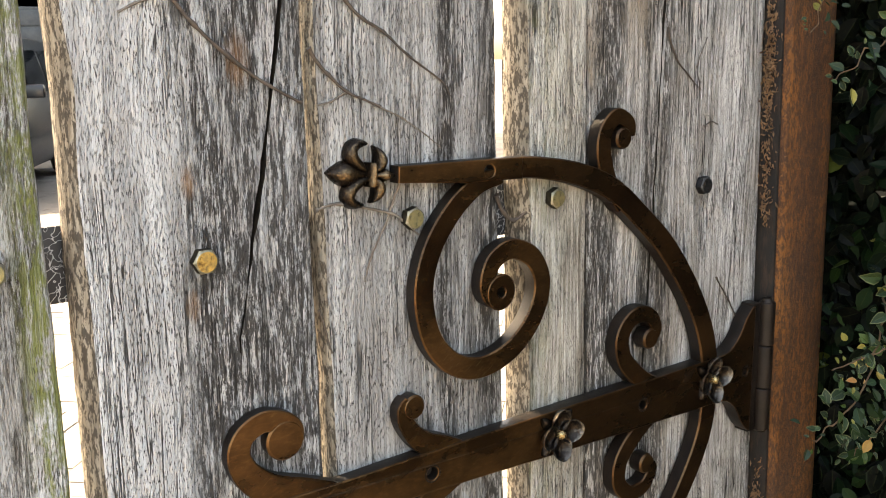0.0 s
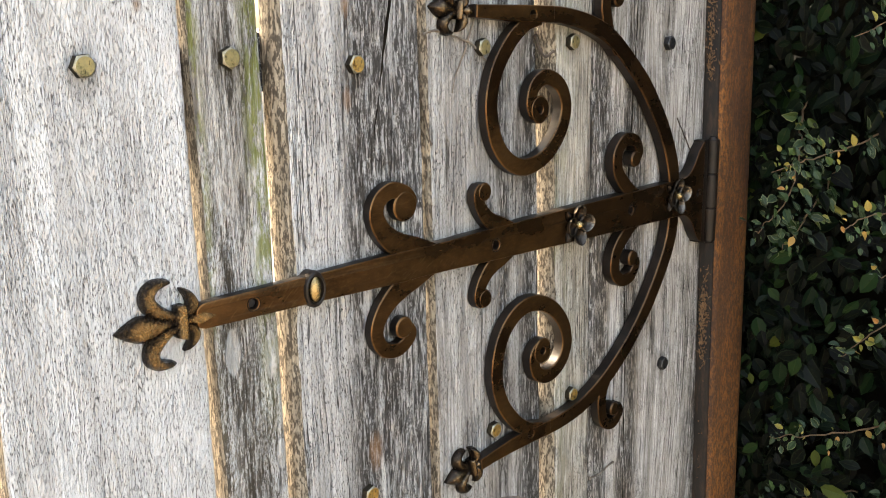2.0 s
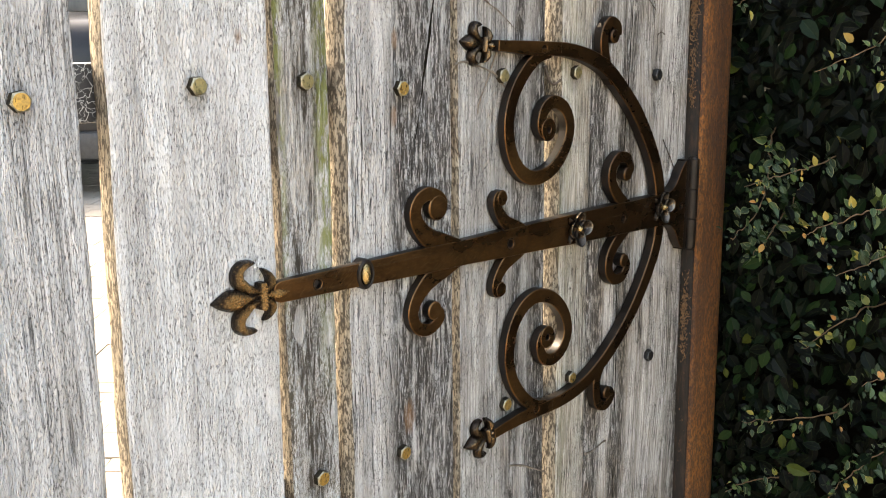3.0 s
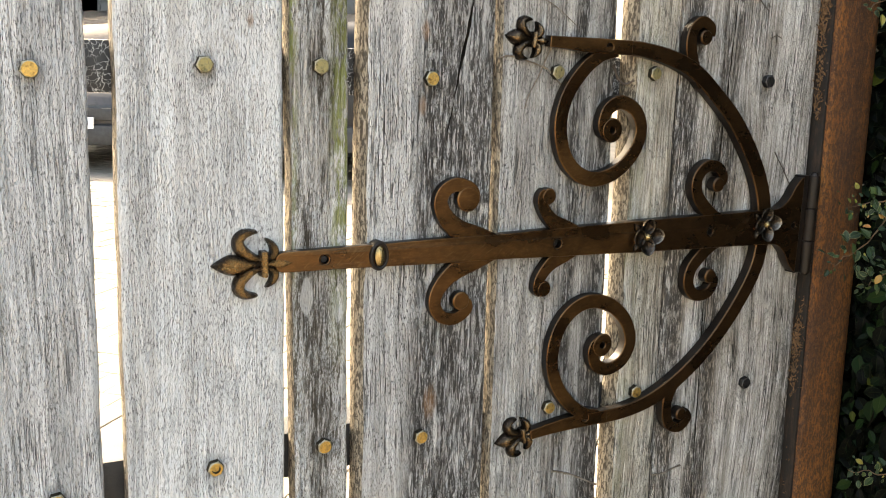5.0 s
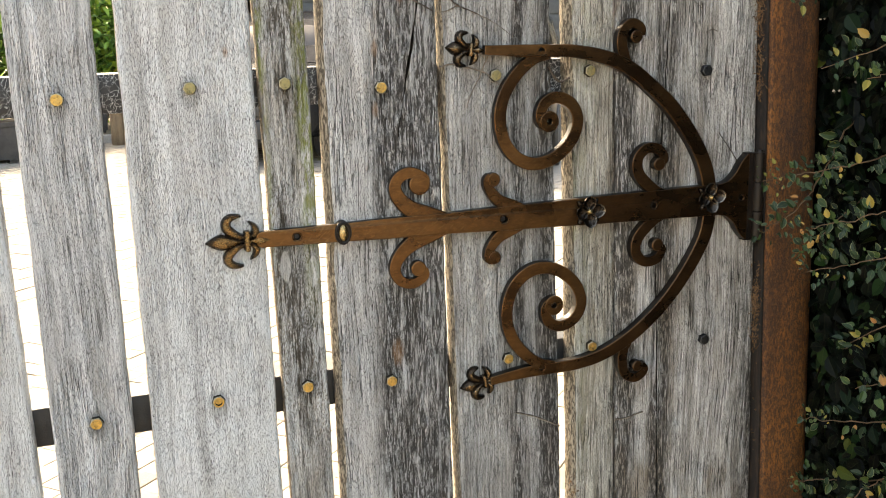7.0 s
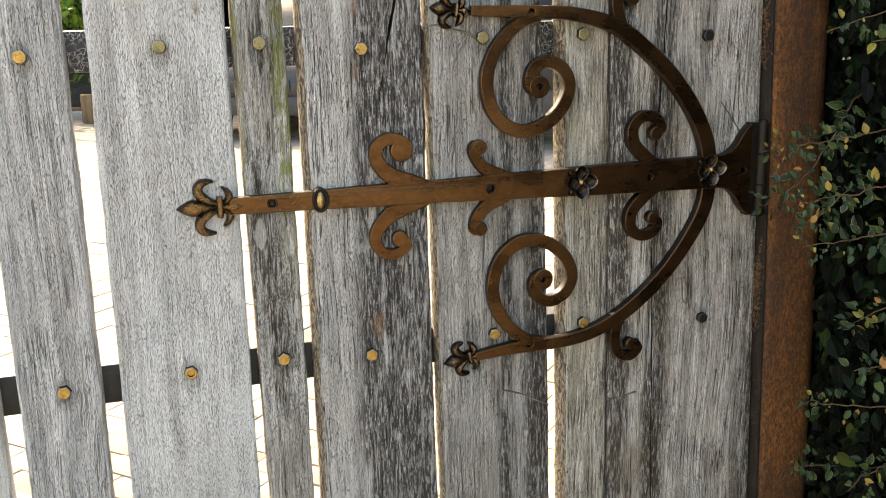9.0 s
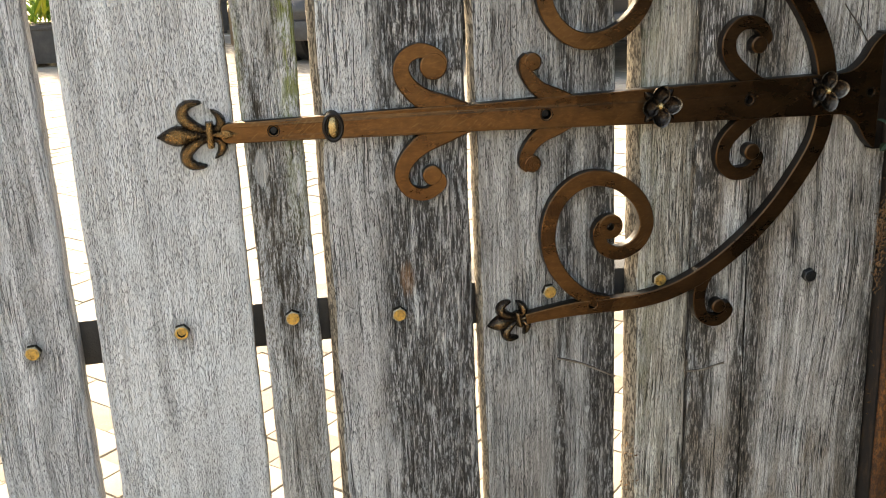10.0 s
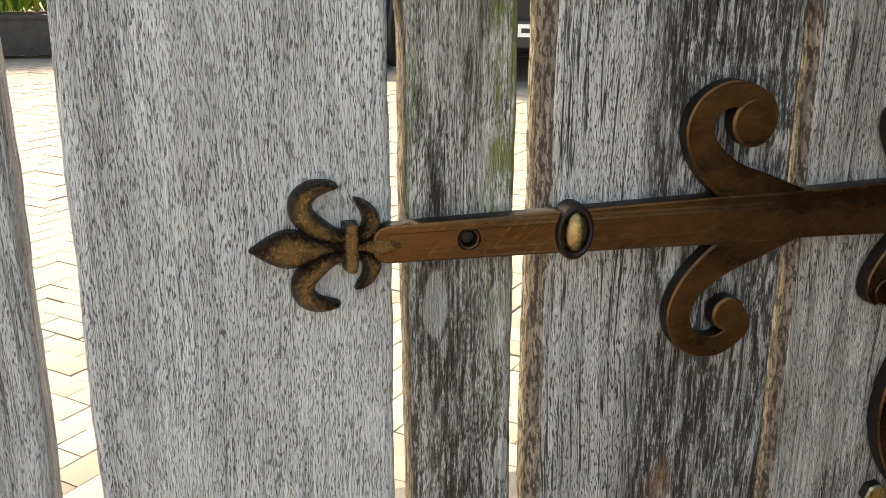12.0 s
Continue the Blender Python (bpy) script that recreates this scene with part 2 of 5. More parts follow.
ZINC_YELLOW = plated("yellow_zinc", (0.60, 0.37, 0.10), (0.40, 0.27, 0.10), (0.10, 0.055, 0.025), 0.38)
ZINC_GREEN = plated("tarnished_zinc", (0.24, 0.215, 0.11), (0.38, 0.31, 0.15), (0.06, 0.06, 0.035))
ZINC_SIDE = plated("dark_bolt_sides", (0.035, 0.030, 0.022), (0.07, 0.058, 0.04), (0.015, 0.014, 0.012))
STEEL_BLACK = plated("blackened_steel", (0.025, 0.025, 0.028), (0.05, 0.047, 0.044), (0.012, 0.012, 0.012), 0.5)

ZINC_EDGE = plated("pale_bolt_edge", (0.42, 0.38, 0.27), (0.30, 0.27, 0.18), (0.08, 0.07, 0.05), 0.35)
STEEL_EDGE = plated("pale_steel_edge", (0.10, 0.10, 0.10), (0.06, 0.06, 0.06), (0.02, 0.02, 0.02), 0.4)


def cracked_paint():
    """Black paint on the steel rails, with a net of pale hairline cracks."""
    m = Mat("cracked_black_paint", 0.5)
    wob = m.noise(m.co, 60, 3)
    v = m.n.new("ShaderNodeTexVoronoi")
    v.feature = 'DISTANCE_TO_EDGE'
    v.inputs["Scale"].default_value = 170
    add = m.n.new("ShaderNodeVectorMath")
    add.operation = 'ADD'
    m.l.new(m.co, add.inputs[0])
    m.l.new(m.mix(1.0, (0, 0, 0), m.mix(wob, (0, 0, 0), (0.03, 0.03, 0.04))), add.inputs[1])
    m.l.new(add.outputs[0], v.inputs["Vector"])
    line = m.step(v.outputs["Distance"], 0.05, 0.015, 0, 1)
    keep = m.step(m.noise(m.co, 45, 3), 0.34, 0.50)
    col = m.mix(m.math('MULTIPLY', line, keep), (0.018, 0.018, 0.02), (0.5, 0.5, 0.49))
    m.bump(line, 0.4, 0.0008)
    return m.done(col, 0.5)


RAIL_PAINT = cracked_paint()


def rusty_post():
    m = Mat("rust_brown_post", 0.75)
    a = m.noise(m.scaled(1, 1, 0.45), 300, 6, 0.8)
    b = m.noise(m.scaled(1, 1, 0.25), 15, 6, 0.7)
    c = m.noise(m.scaled(1, 1, 0.6), 650, 4, 0.7)
    col = m.mix(m.step(b, 0.32, 0.68), (0.078, 0.028, 0.007), (0.31, 0.114, 0.020))
    col = m.mix(m.step(a, 0.40, 0.57, 0, 0.85), col, (0.034, 0.014, 0.006))
    col = m.mix(m.step(c, 0.58, 0.70, 0, 0.5), col, (0.36, 0.16, 0.05))
    m.bump(m.math('ADD', a, c), 0.8, 0.0016)
    return m.done(col, 0.7)


POST = rusty_post()


def dark_jamb():
    m = Mat("dark_rusted_jamb", 0.7, 0.2)
    a = m.noise(m.scaled(1, 1, 0.25), 120, 6, 0.7)
    col = m.mix(m.step(a, 0.45, 0.7), (0.014, 0.011, 0.009), (0.05, 0.029, 0.018))
    m.bump(a, 0.5, 0.0015)
    return m.done(col)


JAMB = dark_jamb()


def plain(name, a, b, scale, rough=0.8, metal=0.0, bump=0.3, dist=0.002, stretch=(1, 1, 1), spec=0.5):
    """Two close tones, broken up at two sizes."""
    m = Mat(name, rough, metal)
    m.b.inputs["Specular IOR Level"].default_value = spec
    n1 = m.noise(m.scaled(*stretch), scale, 5, 0.6)
    n2 = m.noise(m.scaled(*stretch), scale * 9, 4, 0.6)
    col = m.mix(m.step(n1, 0.3, 0.7), a, b)
    col = m.mix(m.step(n2, 0.5, 0.75, 0, 0.4), col, tuple(0.6 * c for c in a))
    m.bump(m.math('ADD', n1, n2), bump, dist)
    return m.done(col)


RAIL_PLAIN = plain("black_rail_paint", (0.010, 0.010, 0.011), (0.022, 0.021, 0.020), 60, 0.55)
TWIG = plain("dead_twig_bark", (0.11, 0.085, 0.065), (0.26, 0.215, 0.17), 90, 0.9)
TWIG_DARK = plain("dark_twig_bark", (0.06, 0.045, 0.035), (0.12, 0.09, 0.07), 90, 0.9)
LITTER = plain("leaf_litter", (0.11, 0.060, 0.028), (0.23, 0.13, 0.065), 120, 0.95)
STEM = plain("vine_stem", (0.07, 0.04, 0.022), (0.15, 0.09, 0.045), 150, 0.85)


def leaf_material(name, stops, rim_col, rim_share, per_object, trans=0.12, spec=0.3, vein_share=0.45):
    """Leaf with a spread of colours from leaf to leaf and, on some, a pale rim."""
    m = Mat(name, 0.5)
    m.b.inputs["Specular IOR Level"].default_value = spec
    r = m.random() if per_object else m.island()
    col = m.ramp(r, stops)
    rim = m.n.new("ShaderNodeAttribute")
    rim.attribute_name = "rim"
    again = m.math('FRACT', m.math('MULTIPLY', r, 17.31))
    rim_f = m.math('MULTIPLY', m.step(rim.outputs["Fac"], 0.72, 1.0), m.step(again, rim_share + 0.05, rim_share - 0.05, 0, 0.85))
    col = m.mix(rim_f, col, rim_col)
    vein = m.step(rim.outputs["Fac"], 0.12, 0.0, 0, vein_share)
    col = m.mix(vein, col, m.mix(0.5, col, (0.35, 0.38, 0.16)))
    n = m.noise(m.co, 300, 3)
    col = m.mix(m.step(n, 0.5, 0.8, 0, 0.4), col, (0.02, 0.025, 0.01))
    m.bump(n, 0.25, 0.001)
    m.b.inputs["Transmission Weight"].default_value = 0.0
    m.b.inputs["Subsurface Weight"].default_value = trans
    m.b.inputs["Subsurface Radius"].default_value = (0.004, 0.006, 0.002)
    return m.done(col)


# near-black greens: the creeper's deep shade is put into the leaf colour
SHADED_LEAF = leaf_material("fig_leaf_shaded", [(0.0, (0.0003, 0.0008, 0.0005)), (0.55, (0.0007, 0.0022, 0.0012)), (0.82, (0.0024, 0.0080, 0.0038)), (0.97, (0.010, 0.026, 0.008)), (0.99, (0.018, 0.036, 0.009)), (1.0, (0.06, 0.07, 0.012))],
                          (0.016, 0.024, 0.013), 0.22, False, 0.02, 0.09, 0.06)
SPRIG_LEAF = leaf_material("fig_leaf_sprig", [(0.0, (0.006, 0.018, 0.006)), (0.60, (0.016, 0.040, 0.013)), (0.86, (0.05, 0.085, 0.018)), (0.94, (0.26, 0.21, 0.04)), (1.0, (0.36, 0.15, 0.04))],
                           (0.20, 0.21, 0.10), 0.34, True, 0.06, 0.35, 0.2)
BUSH_LEAF = leaf_material("garden_leaf", [(0.0, (0.04, 0.10, 0.015)), (0.5, (0.10, 0.20, 0.025)), (1.0, (0.24, 0.32, 0.04))], (0.3, 0.4, 0.1), 0.1, False, 0.2)
PALM_LEAF = leaf_material("strap_leaf", [(0.0, (0.08, 0.18, 0.02)), (0.6, (0.20, 0.30, 0.03)), (1.0, (0.42, 0.42, 0.05))], (0.4, 0.45, 0.1), 0.3, False, 0.2)


def paver_material():
    m = Mat("clay_paver", 0.9)
    n1, n2 = m.noise(m.co, 14, 4), m.noise(m.co, 160, 5, 0.7)
    col = m.ramp(m.random(), [(0.0, (0.13, 0.107, 0.084)), (0.35, (0.20, 0.174, 0.140)), (1.0, (0.27, 0.242, 0.206))])
    col = m.mix(m.step(n1, 0.4, 0.7, 0, 0.35), col, (0.24, 0.20, 0.155))
    col = m.mix(m.step(n2, 0.5, 0.75, 0, 0.4), col, (0.31, 0.272, 0.22))
    m.bump(n2, 0.4, 0.002)
    return m.done(col)


PAVER = paver_material()
GROUND = plain("sandy_ground", (0.20, 0.16, 0.11), (0.30, 0.24, 0.17), 2.2, 0.95, 0, 0.5, 0.01)
CONCRETE = plain("concrete_kerb", (0.36, 0.34, 0.31), (0.46, 0.44, 0.40), 9, 0.9)
RENDERED_WALL = plain("pale_render", (0.52, 0.50, 0.46), (0.60, 0.58, 0.54), 3, 0.92, 0, 0.4, 0.004)
ROOF = plain("dark_roof_sheet", (0.07, 0.065, 0.06), (0.11, 0.10, 0.09), 4, 0.6)
DARK_DOOR = plain("dark_roller_door", (0.05, 0.05, 0.05), (0.08, 0.08, 0.075), 6, 0.6)
# near black: the shade in gaps between leaves is put into this colour
HEDGE_WALL = plain("shade_black_wall", (0.004, 0.004, 0.003), (0.009, 0.008, 0.006), 20, 0.95, spec=0.0)
PLANTER = plain("black_planter", (0.025, 0.022, 0.02), (0.045, 0.04, 0.036), 12, 0.7)
SOIL = plain("dark_soil", (0.05, 0.035, 0.025), (0.09, 0.065, 0.045), 30, 0.98)
LOG = plain("split_log", (0.15, 0.10, 0.06), (0.27, 0.19, 0.11), 16, 0.9, 0, 0.6, 0.006, (1, 1, 0.2))
BARK = plain("tree_bark", (0.09, 0.065, 0.045), (0.16, 0.12, 0.085), 18, 0.95, 0, 0.8, 0.01, (1, 1, 0.3))
WHITE_PAINT = plain("white_paint", (0.74, 0.74, 0.73), (0.82, 0.82, 0.80), 6, 0.5)
BLUE_PLASTIC = plain("blue_plastic", (0.02, 0.16, 0.42), (0.04, 0.22, 0.50), 8, 0.4)
SACK = plain("grey_sack_cloth", (0.22, 0.22, 0.19), (0.32, 0.31, 0.27), 30, 0.9)
YELLOW_PLASTIC = plain("yellow_plastic", (0.55, 0.36, 0.03), (0.62, 0.44, 0.06), 8, 0.4)
CAR_SILVER = plain("grey_car_paint", (0.030, 0.030, 0.031), (0.042, 0.042, 0.043), 2, 0.25, 0.1, 0.02, spec=0.35)
CAR_DARK = plain("dark_car_paint", (0.010, 0.011, 0.013), (0.016, 0.017, 0.019), 2, 0.3, 0.0, 0.02, spec=0.25)
TYRE = plain("tyre_rubber", (0.015, 0.015, 0.016), (0.03, 0.03, 0.03), 40, 0.85)
RIM = plain("alloy_rim", (0.45, 0.46, 0.47), (0.55, 0.55, 0.56), 20, 0.3, 0.9, 0.05)
TINTED = plain("tinted_glass", (0.012, 0.014, 0.016), (0.018, 0.02, 0.022), 2, 0.06, 0.0, 0.0)
BLACK_TRIM = plain("black_trim", (0.02, 0.02, 0.02), (0.035, 0.035, 0.035), 20, 0.6)
RED_LENS = plain("red_lens", (0.45, 0.015, 0.01), (0.55, 0.03, 0.02), 20, 0.15)
CLEAR_LENS = plain("headlamp_lens", (0.65, 0.66, 0.67), (0.75, 0.76, 0.77), 20, 0.1)


# ---------------------------------------------------------------- helpers for meshes
def finish(name, me, material, parent=None, label="", smooth=35):
    index = [p.material_index for p in me.polygons]
    me.materials.clear()
    me.materials.append(material)
    me.polygons.foreach_set("material_index", index)
    if smooth:
        me.polygons.foreach_set("use_smooth", [True] * len(me.polygons))
        me.set_sharp_from_angle(angle=radians(smooth))
    ob = new(name, me)
    if parent:
        ob.parent = parent
    return tagged(ob, label=label)


def part(name, bm, material, parent=None, label="", smooth=35):
    bmesh.ops.recalc_face_normals(bm, faces=bm.faces)
    me = bpy.data.meshes.new(name)
    bm.to_mesh(me)
    bm.free()
    return finish(name, me, material, parent, label, smooth)


def thing(name, at, label, category, group="", kind=""):
    ob = new(name)
    ob.location = at
    ob.empty_display_size = 0.02
    return tagged(ob, label, category, group, kind)


def box(bm, x0, x1, y0, y1, z0, z1, bevel=0.0):
    made = bmesh.ops.create_cube(bm, size=1.0)["verts"]
    for v in made:
        v.co = Vector(((x0 + x1) / 2 + v.co.x * (x1 - x0), (y0 + y1) / 2 + v.co.y * (y1 - y0), (z0 + z1) / 2 + v.co.z * (z1 - z0)))
    if bevel:
        edges = list({e for v in made for e in v.link_edges})
        bmesh.ops.bevel(bm, geom=edges, offset=bevel, segments=2, affect='EDGES', profile=0.6)
    return bm


def lathe(bm, profile, at=(0, 0, 0), axis='Z', n=24, squash=(1, 1)):
    """Turn (radius, height) pairs round an axis. Y: heights run towards -y, out of the gate's face."""
    rings = []
    for r, h in profile:
        ring = []
        for k in range(n):
            a = 2 * math.pi * k / n
            c, s = r * math.cos(a) * squash[0], r * math.sin(a) * squash[1]
            p = {'Z': (c, s, h), 'Y': (c, -h, s), 'X': (h, c, s)}[axis]
            ring.append(bm.verts.new(Vector(at) + Vector(p)))
        rings.append(ring)
    for a, b in zip(rings, rings[1:]):
        for k in range(n):
            bm.faces.new((a[k], a[(k + 1) % n], b[(k + 1) % n], b[k]))
    for ring in (rings[0], rings[-1]):
        bm.faces.new(ring)
    return bm


def smooth_line(points, steps=8):
    """A Catmull-Rom line through tuples of any length."""
    p = [np.array(q, float) for q in points]
    p = [2 * p[0] - p[1], *p, 2 * p[-1] - p[-2]]
    out = []
    for a, b, c, d in zip(p, p[1:], p[2:], p[3:]):
        for k in range(steps):
            t = k / steps
            out.append(0.5 * (2 * b + (c - a) * t + (2 * a - 5 * b + 4 * c - d) * t * t + (3 * b - a - 3 * c + d) * t ** 3))
    out.append(p[-2])
    return out


def sides(line):
    """Unit normals of a flat line of (x, z, ...)."""
    xy = np.array([q[:2] for q in line])
    d = np.gradient(xy, axis=0)
    d /= np.linalg.norm(d, axis=1)[:, None] + 1e-9
    return xy, np.stack([-d[:, 1], d[:, 0]], 1)


def swept(bm, line, section, y=0.0):
    """Sweep a section of (across, out) in half-widths and metres along a line of (x, z, half width, height scale)."""
    xy, nor = sides(line)
    rings = []
    for q, n, row in zip(xy, nor, line):
        w, h = row[2], row[3] if len(row) > 3 else 1.0
        rings.append([bm.verts.new((q[0] + n[0] * a * w, y - o * h, q[1] + n[1] * a * w)) for a, o in section])
    m = len(section)
    for a, b in zip(rings, rings[1:]):
        for k in range(m):
            bm.faces.new((a[k], a[(k + 1) % m], b[(k + 1) % m], b[k]))
    bm.faces.new(rings[0])
    bm.faces.new(rings[-1])
    return bm


def flat_section(front, back=0.002, edge=0.12):
    """Bar with softly broken front edges."""
    b = 0.0011
    return [(-1, back), (1, back), (1, front - b), (1 - edge, front), (-1 + edge, front), (-1, front - b)]


def round_section(h, back=0.001):
    return [(-1, back), (1, back), (0.94, 0.45 * h), (0.62, 0.84 * h), (0.22, h), (-0.22, h), (-0.62, 0.84 * h), (-0.94, 0.45 * h)]


def plate(name, outline, holes, front, back, material, parent, label=""):
    """A flat bar with real holes and a softly broken edge: filled outline, drawn out in depth."""
    cu = bpy.data.curves.new(name, 'CURVE')
    cu.dimensions, cu.fill_mode = '2D', 'BOTH'
    b = 0.0009
    cu.extrude, cu.bevel_depth, cu.bevel_resolution, cu.offset = (front - back) / 2 - b, b, 1, -b
    loops = [outline] + [[(x + r * math.cos(2 * math.pi * k / 20), z + r * math.sin(2 * math.pi * k / 20)) for k in range(20)] for x, z, r in holes]
    for loop in loops:
        s = cu.splines.new('POLY')
        s.points.add(len(loop) - 1)
        for p, (x, z) in zip(s.points, loop):
            p.co = (x, z, 0, 1)
        s.use_cyclic_u = True
    tmp = new(name + "_tmp", cu)
    dg = bpy.context.evaluated_depsgraph_get()
    me = bpy.data.meshes.new_from_object(tmp.evaluated_get(dg))
    bpy.data.objects.remove(tmp)
    me.transform(Matrix.Translation((0, -(front + back) / 2, 0)) @ Matrix.Rotation(radians(90), 4, 'X'))
    return relieved(finish(name, me, material, parent, label, 30))


def ribbon_outline(line):
    xy, nor = sides(line)
    w = np.array([q[2] for q in line])[:, None]
    return [tuple(p) for p in xy + nor * w] + [tuple(p) for p in (xy - nor * w)[::-1]]


# ---------------------------------------------------------------- ground
STRAP_Z = 1.1015
bm = bmesh.new()
bmesh.ops.create_grid(bm, x_segments=40, y_segments=40, size=300)
for v in bm.verts:
    v.co.z = -0.03
tagged(part("ground", bm, GROUND, None, "", 0), "sandy earth ground round the paved yard", "ground", kind="structure")


# ---------------------------------------------------------------- gate boards
BASE, TOP = 0.09, 1.72
gate = thing("wooden_gate", (0, 0, 0), "weathered grey wooden board gate on two black steel rails", "gate")


def plank(mat, xl, xr, seed, cracks=(), raw=False, wane=(0.0, 0.0), thick=0.018, y=0.0, label=""):
    """One board from BASE to TOP. xl, xr: the edge's x at z 1.33 and at z 0.80. cracks: (half width, depth, z low, z high, points (z, x))."""
    rng = random.Random(seed)
    width = xr[0] - xl[0]
    zs = [BASE + (0.62 - BASE) * k / 10 for k in range(10)] + [0.62 + 0.0085 * k for k in range(100)] + [1.47 + (TOP - 1.47) * k / 5 for k in range(6)]
    bm = bmesh.new()
    rows = []

    def edge(e, z, side):
        x = e[1] + (e[0] - e[1]) * (z - 0.80) / 0.53
        return x + 0.0011 * noise.noise((seed * 7.7 + side, z * 14, 1)) + 0.0007 * noise.noise((seed * 3.1 + side, z * 70, 2))

    for z in zs:
        l, r = edge(xl, z, 0), edge(xr, z, 5)
        rag = 1 + 0.5 * noise.noise((seed * 2.3, z * 22, 6)) + 0.25 * noise.noise((seed, z * 90, 2))
        wx, wd = wane[0] * rag, wane[1]
        cols = [(l, thick), (l + 0.0004, 0.0022 + wd), (l + 0.0016 + wx, 0.0004)]
        knots = [l + 0.003 + wx]
        marks = {}
        for hw, depth, z0, z1, pts in cracks:
            pz = sorted(pts)
            cx = float(np.interp(z, [p[0] for p in pz], [p[1] for p in pz])) + 0.0012 * noise.noise((seed, z * 60, 9))
            open_ = max(0.0, min(1.0, (z - z0) / 0.05, (z1 - z) / 0.05))
            gape = hw * open_ * max(0.15, 0.85 + 0.9 * noise.noise((seed * 1.7, z * 19, 3)) + 0.6 * noise.noise((seed, z * 75, 5)))
            knots += [cx - max(gape, 1e-4), cx, cx + max(gape, 1e-4)]
            marks[len(knots) - 2] = depth * open_
        knots.append(r - 0.003)
        line = []
        for k, (a, b) in enumerate(zip(knots, knots[1:])):
            inner = k in marks or (k + 1) in marks
            n = 1 if inner else max(4, round((width / (1 + len(cracks))) / 0.0028))
            for i in range(n):
                line.append((a + (b - a) * i / n, marks.get(k, 0.0) if i == 0 else 0.0))
        line.append((knots[-1], 0.0))
        row = [bm.verts.new((l, y + thick, z))]
        row += [bm.verts.new((x, y + d, z)) for x, d in cols[1:]]
        for x, d in line:
            ripple = 0.00035 * noise.noise((x * 330, z * 9, seed)) + 0.0006 * noise.noise((x * 60, z * 4, seed + 4))
            row.append(bm.verts.new((x, y + d + ripple, z)))
        row += [bm.verts.new((r - 0.0016, y + 0.0004, z)), bm.verts.new((r - 0.0004, y + 0.0022, z)), bm.verts.new((r, y + thick, z))]
        rows.append(row)
    for a, b in zip(rows, rows[1:]):
        for k in range(len(a) - 1):
            f = bm.faces.new((a[k], a[k + 1], b[k + 1], b[k]))
            f.material_index = 1 if raw and (k == 0 or k == len(a) - 2 or (k == 1 and wane[0])) else 0
            # inner faces of a crack take a near-black colour for its shade
            if cracks and 3 < k < len(a) - 4 and max(a[k].co.y, a[k + 1].co.y) > y + 0.004:
                f.material_index = 2
        bm.faces.new((a[-1], a[0], b[0], b[-1]))
    bm.faces.new(rows[0])
    bm.faces.new(rows[-1])
    ob = part("plank", bm, mat, gate, label, 50)
    ob.data.materials.append(RAW_EDGE)
    ob.data.materials.append(CRACK_SHADE)
    return ob


GREY, GREY_D = (0.68, 0.665, 0.64), (0.43, 0.415, 0.395)
W_A = weathered_wood("board_pale_grey", (0.75, 0.745, 0.73), (0.55, 0.54, 0.525), 1, 0.75, contrast=0.45, checks=0.25, mottled=0.14, brown=(0.38, 0.35, 0.29), bleach=(-0.02, 0.05),
                     scabs=((0.031, 1.000, 0.005), (0.041, 0.973, 0.006), (0.050, 1.014, 0.005), (0.053, 1.010, 0.006), (-0.038, 1.027, 0.006), (0.021, 1.024, 0.004)),
                     warm=((0.034, 1.293, 0.004),))
W_B = weathered_wood("board_streaked_grey", (0.68, 0.67, 0.66), (0.42, 0.415, 0.405), 2, 0.75, contrast=0.65, mottled=0.2, stain=((-0.15, -0.11, -0.12, -0.09),), stain_fill=0.18, stain_col=(0.12, 0.115, 0.11))
W_C = weathered_wood("board_mossy", (0.60, 0.57, 0.52), (0.27, 0.24, 0.205), 3, 0.55, moss=((0.096, 0.109), (0.076, 0.066)), moss_amount=0.95, moss_z=(0.97, 1.16), moss_cut=0.43, mottled=0.6, bleach=(0.05, 0.06),
                     stain=((0.055, 0.068), (0.075, 0.082, 0.10, 0.106)), stain_fill=0.38, stain_col=(0.05, 0.038, 0.024), brown=(0.17, 0.135, 0.07), knots=((0.096, 1.054, 0.010), (0.101, 1.009, 0.012)),
                     scabs=((0.081, 1.069, 0.007), (0.107, 1.130, 0.009), (0.111, 1.060, 0.007), (0.109, 1.185, 0.006), (0.115, 0.985, 0.005)))
W_D = weathered_wood("board_dark_stained", GREY, GREY_D, 4, 0.95, contrast=0.55, checks=0.9, stain=((0.172, 0.190),), stain_fill=0.74, mottled=0.35, brown=(0.25, 0.19, 0.13),
                     warm=((0.217, 1.352, 0.010), (0.187, 1.292, 0.006), (0.186, 1.228, 0.006), (0.202, 0.957, 0.011)))
W_E = weathered_wood("board_half_dark", (0.58, 0.565, 0.535), (0.35, 0.33, 0.305), 5, 0.95, contrast=0.95, checks=0.8, stain=((0.362, 0.384), (0.338, 0.346, 0.352, 0.362)), stain_fill=0.80, mottled=0.3, brown=(0.25, 0.185, 0.13))
W_F = weathered_wood("board_pale_greenish", (0.72, 0.68, 0.60), (0.40, 0.355, 0.285), 6, 0.9, contrast=1.1, checks=0.9, mottled=0.55, brown=(0.26, 0.19, 0.12), moss=((0.46, 0.42),), moss_amount=0.25,
                     stain=((0.455, 0.475), (0.405, 0.412, 0.422, 0.432)), stain_fill=0.42)
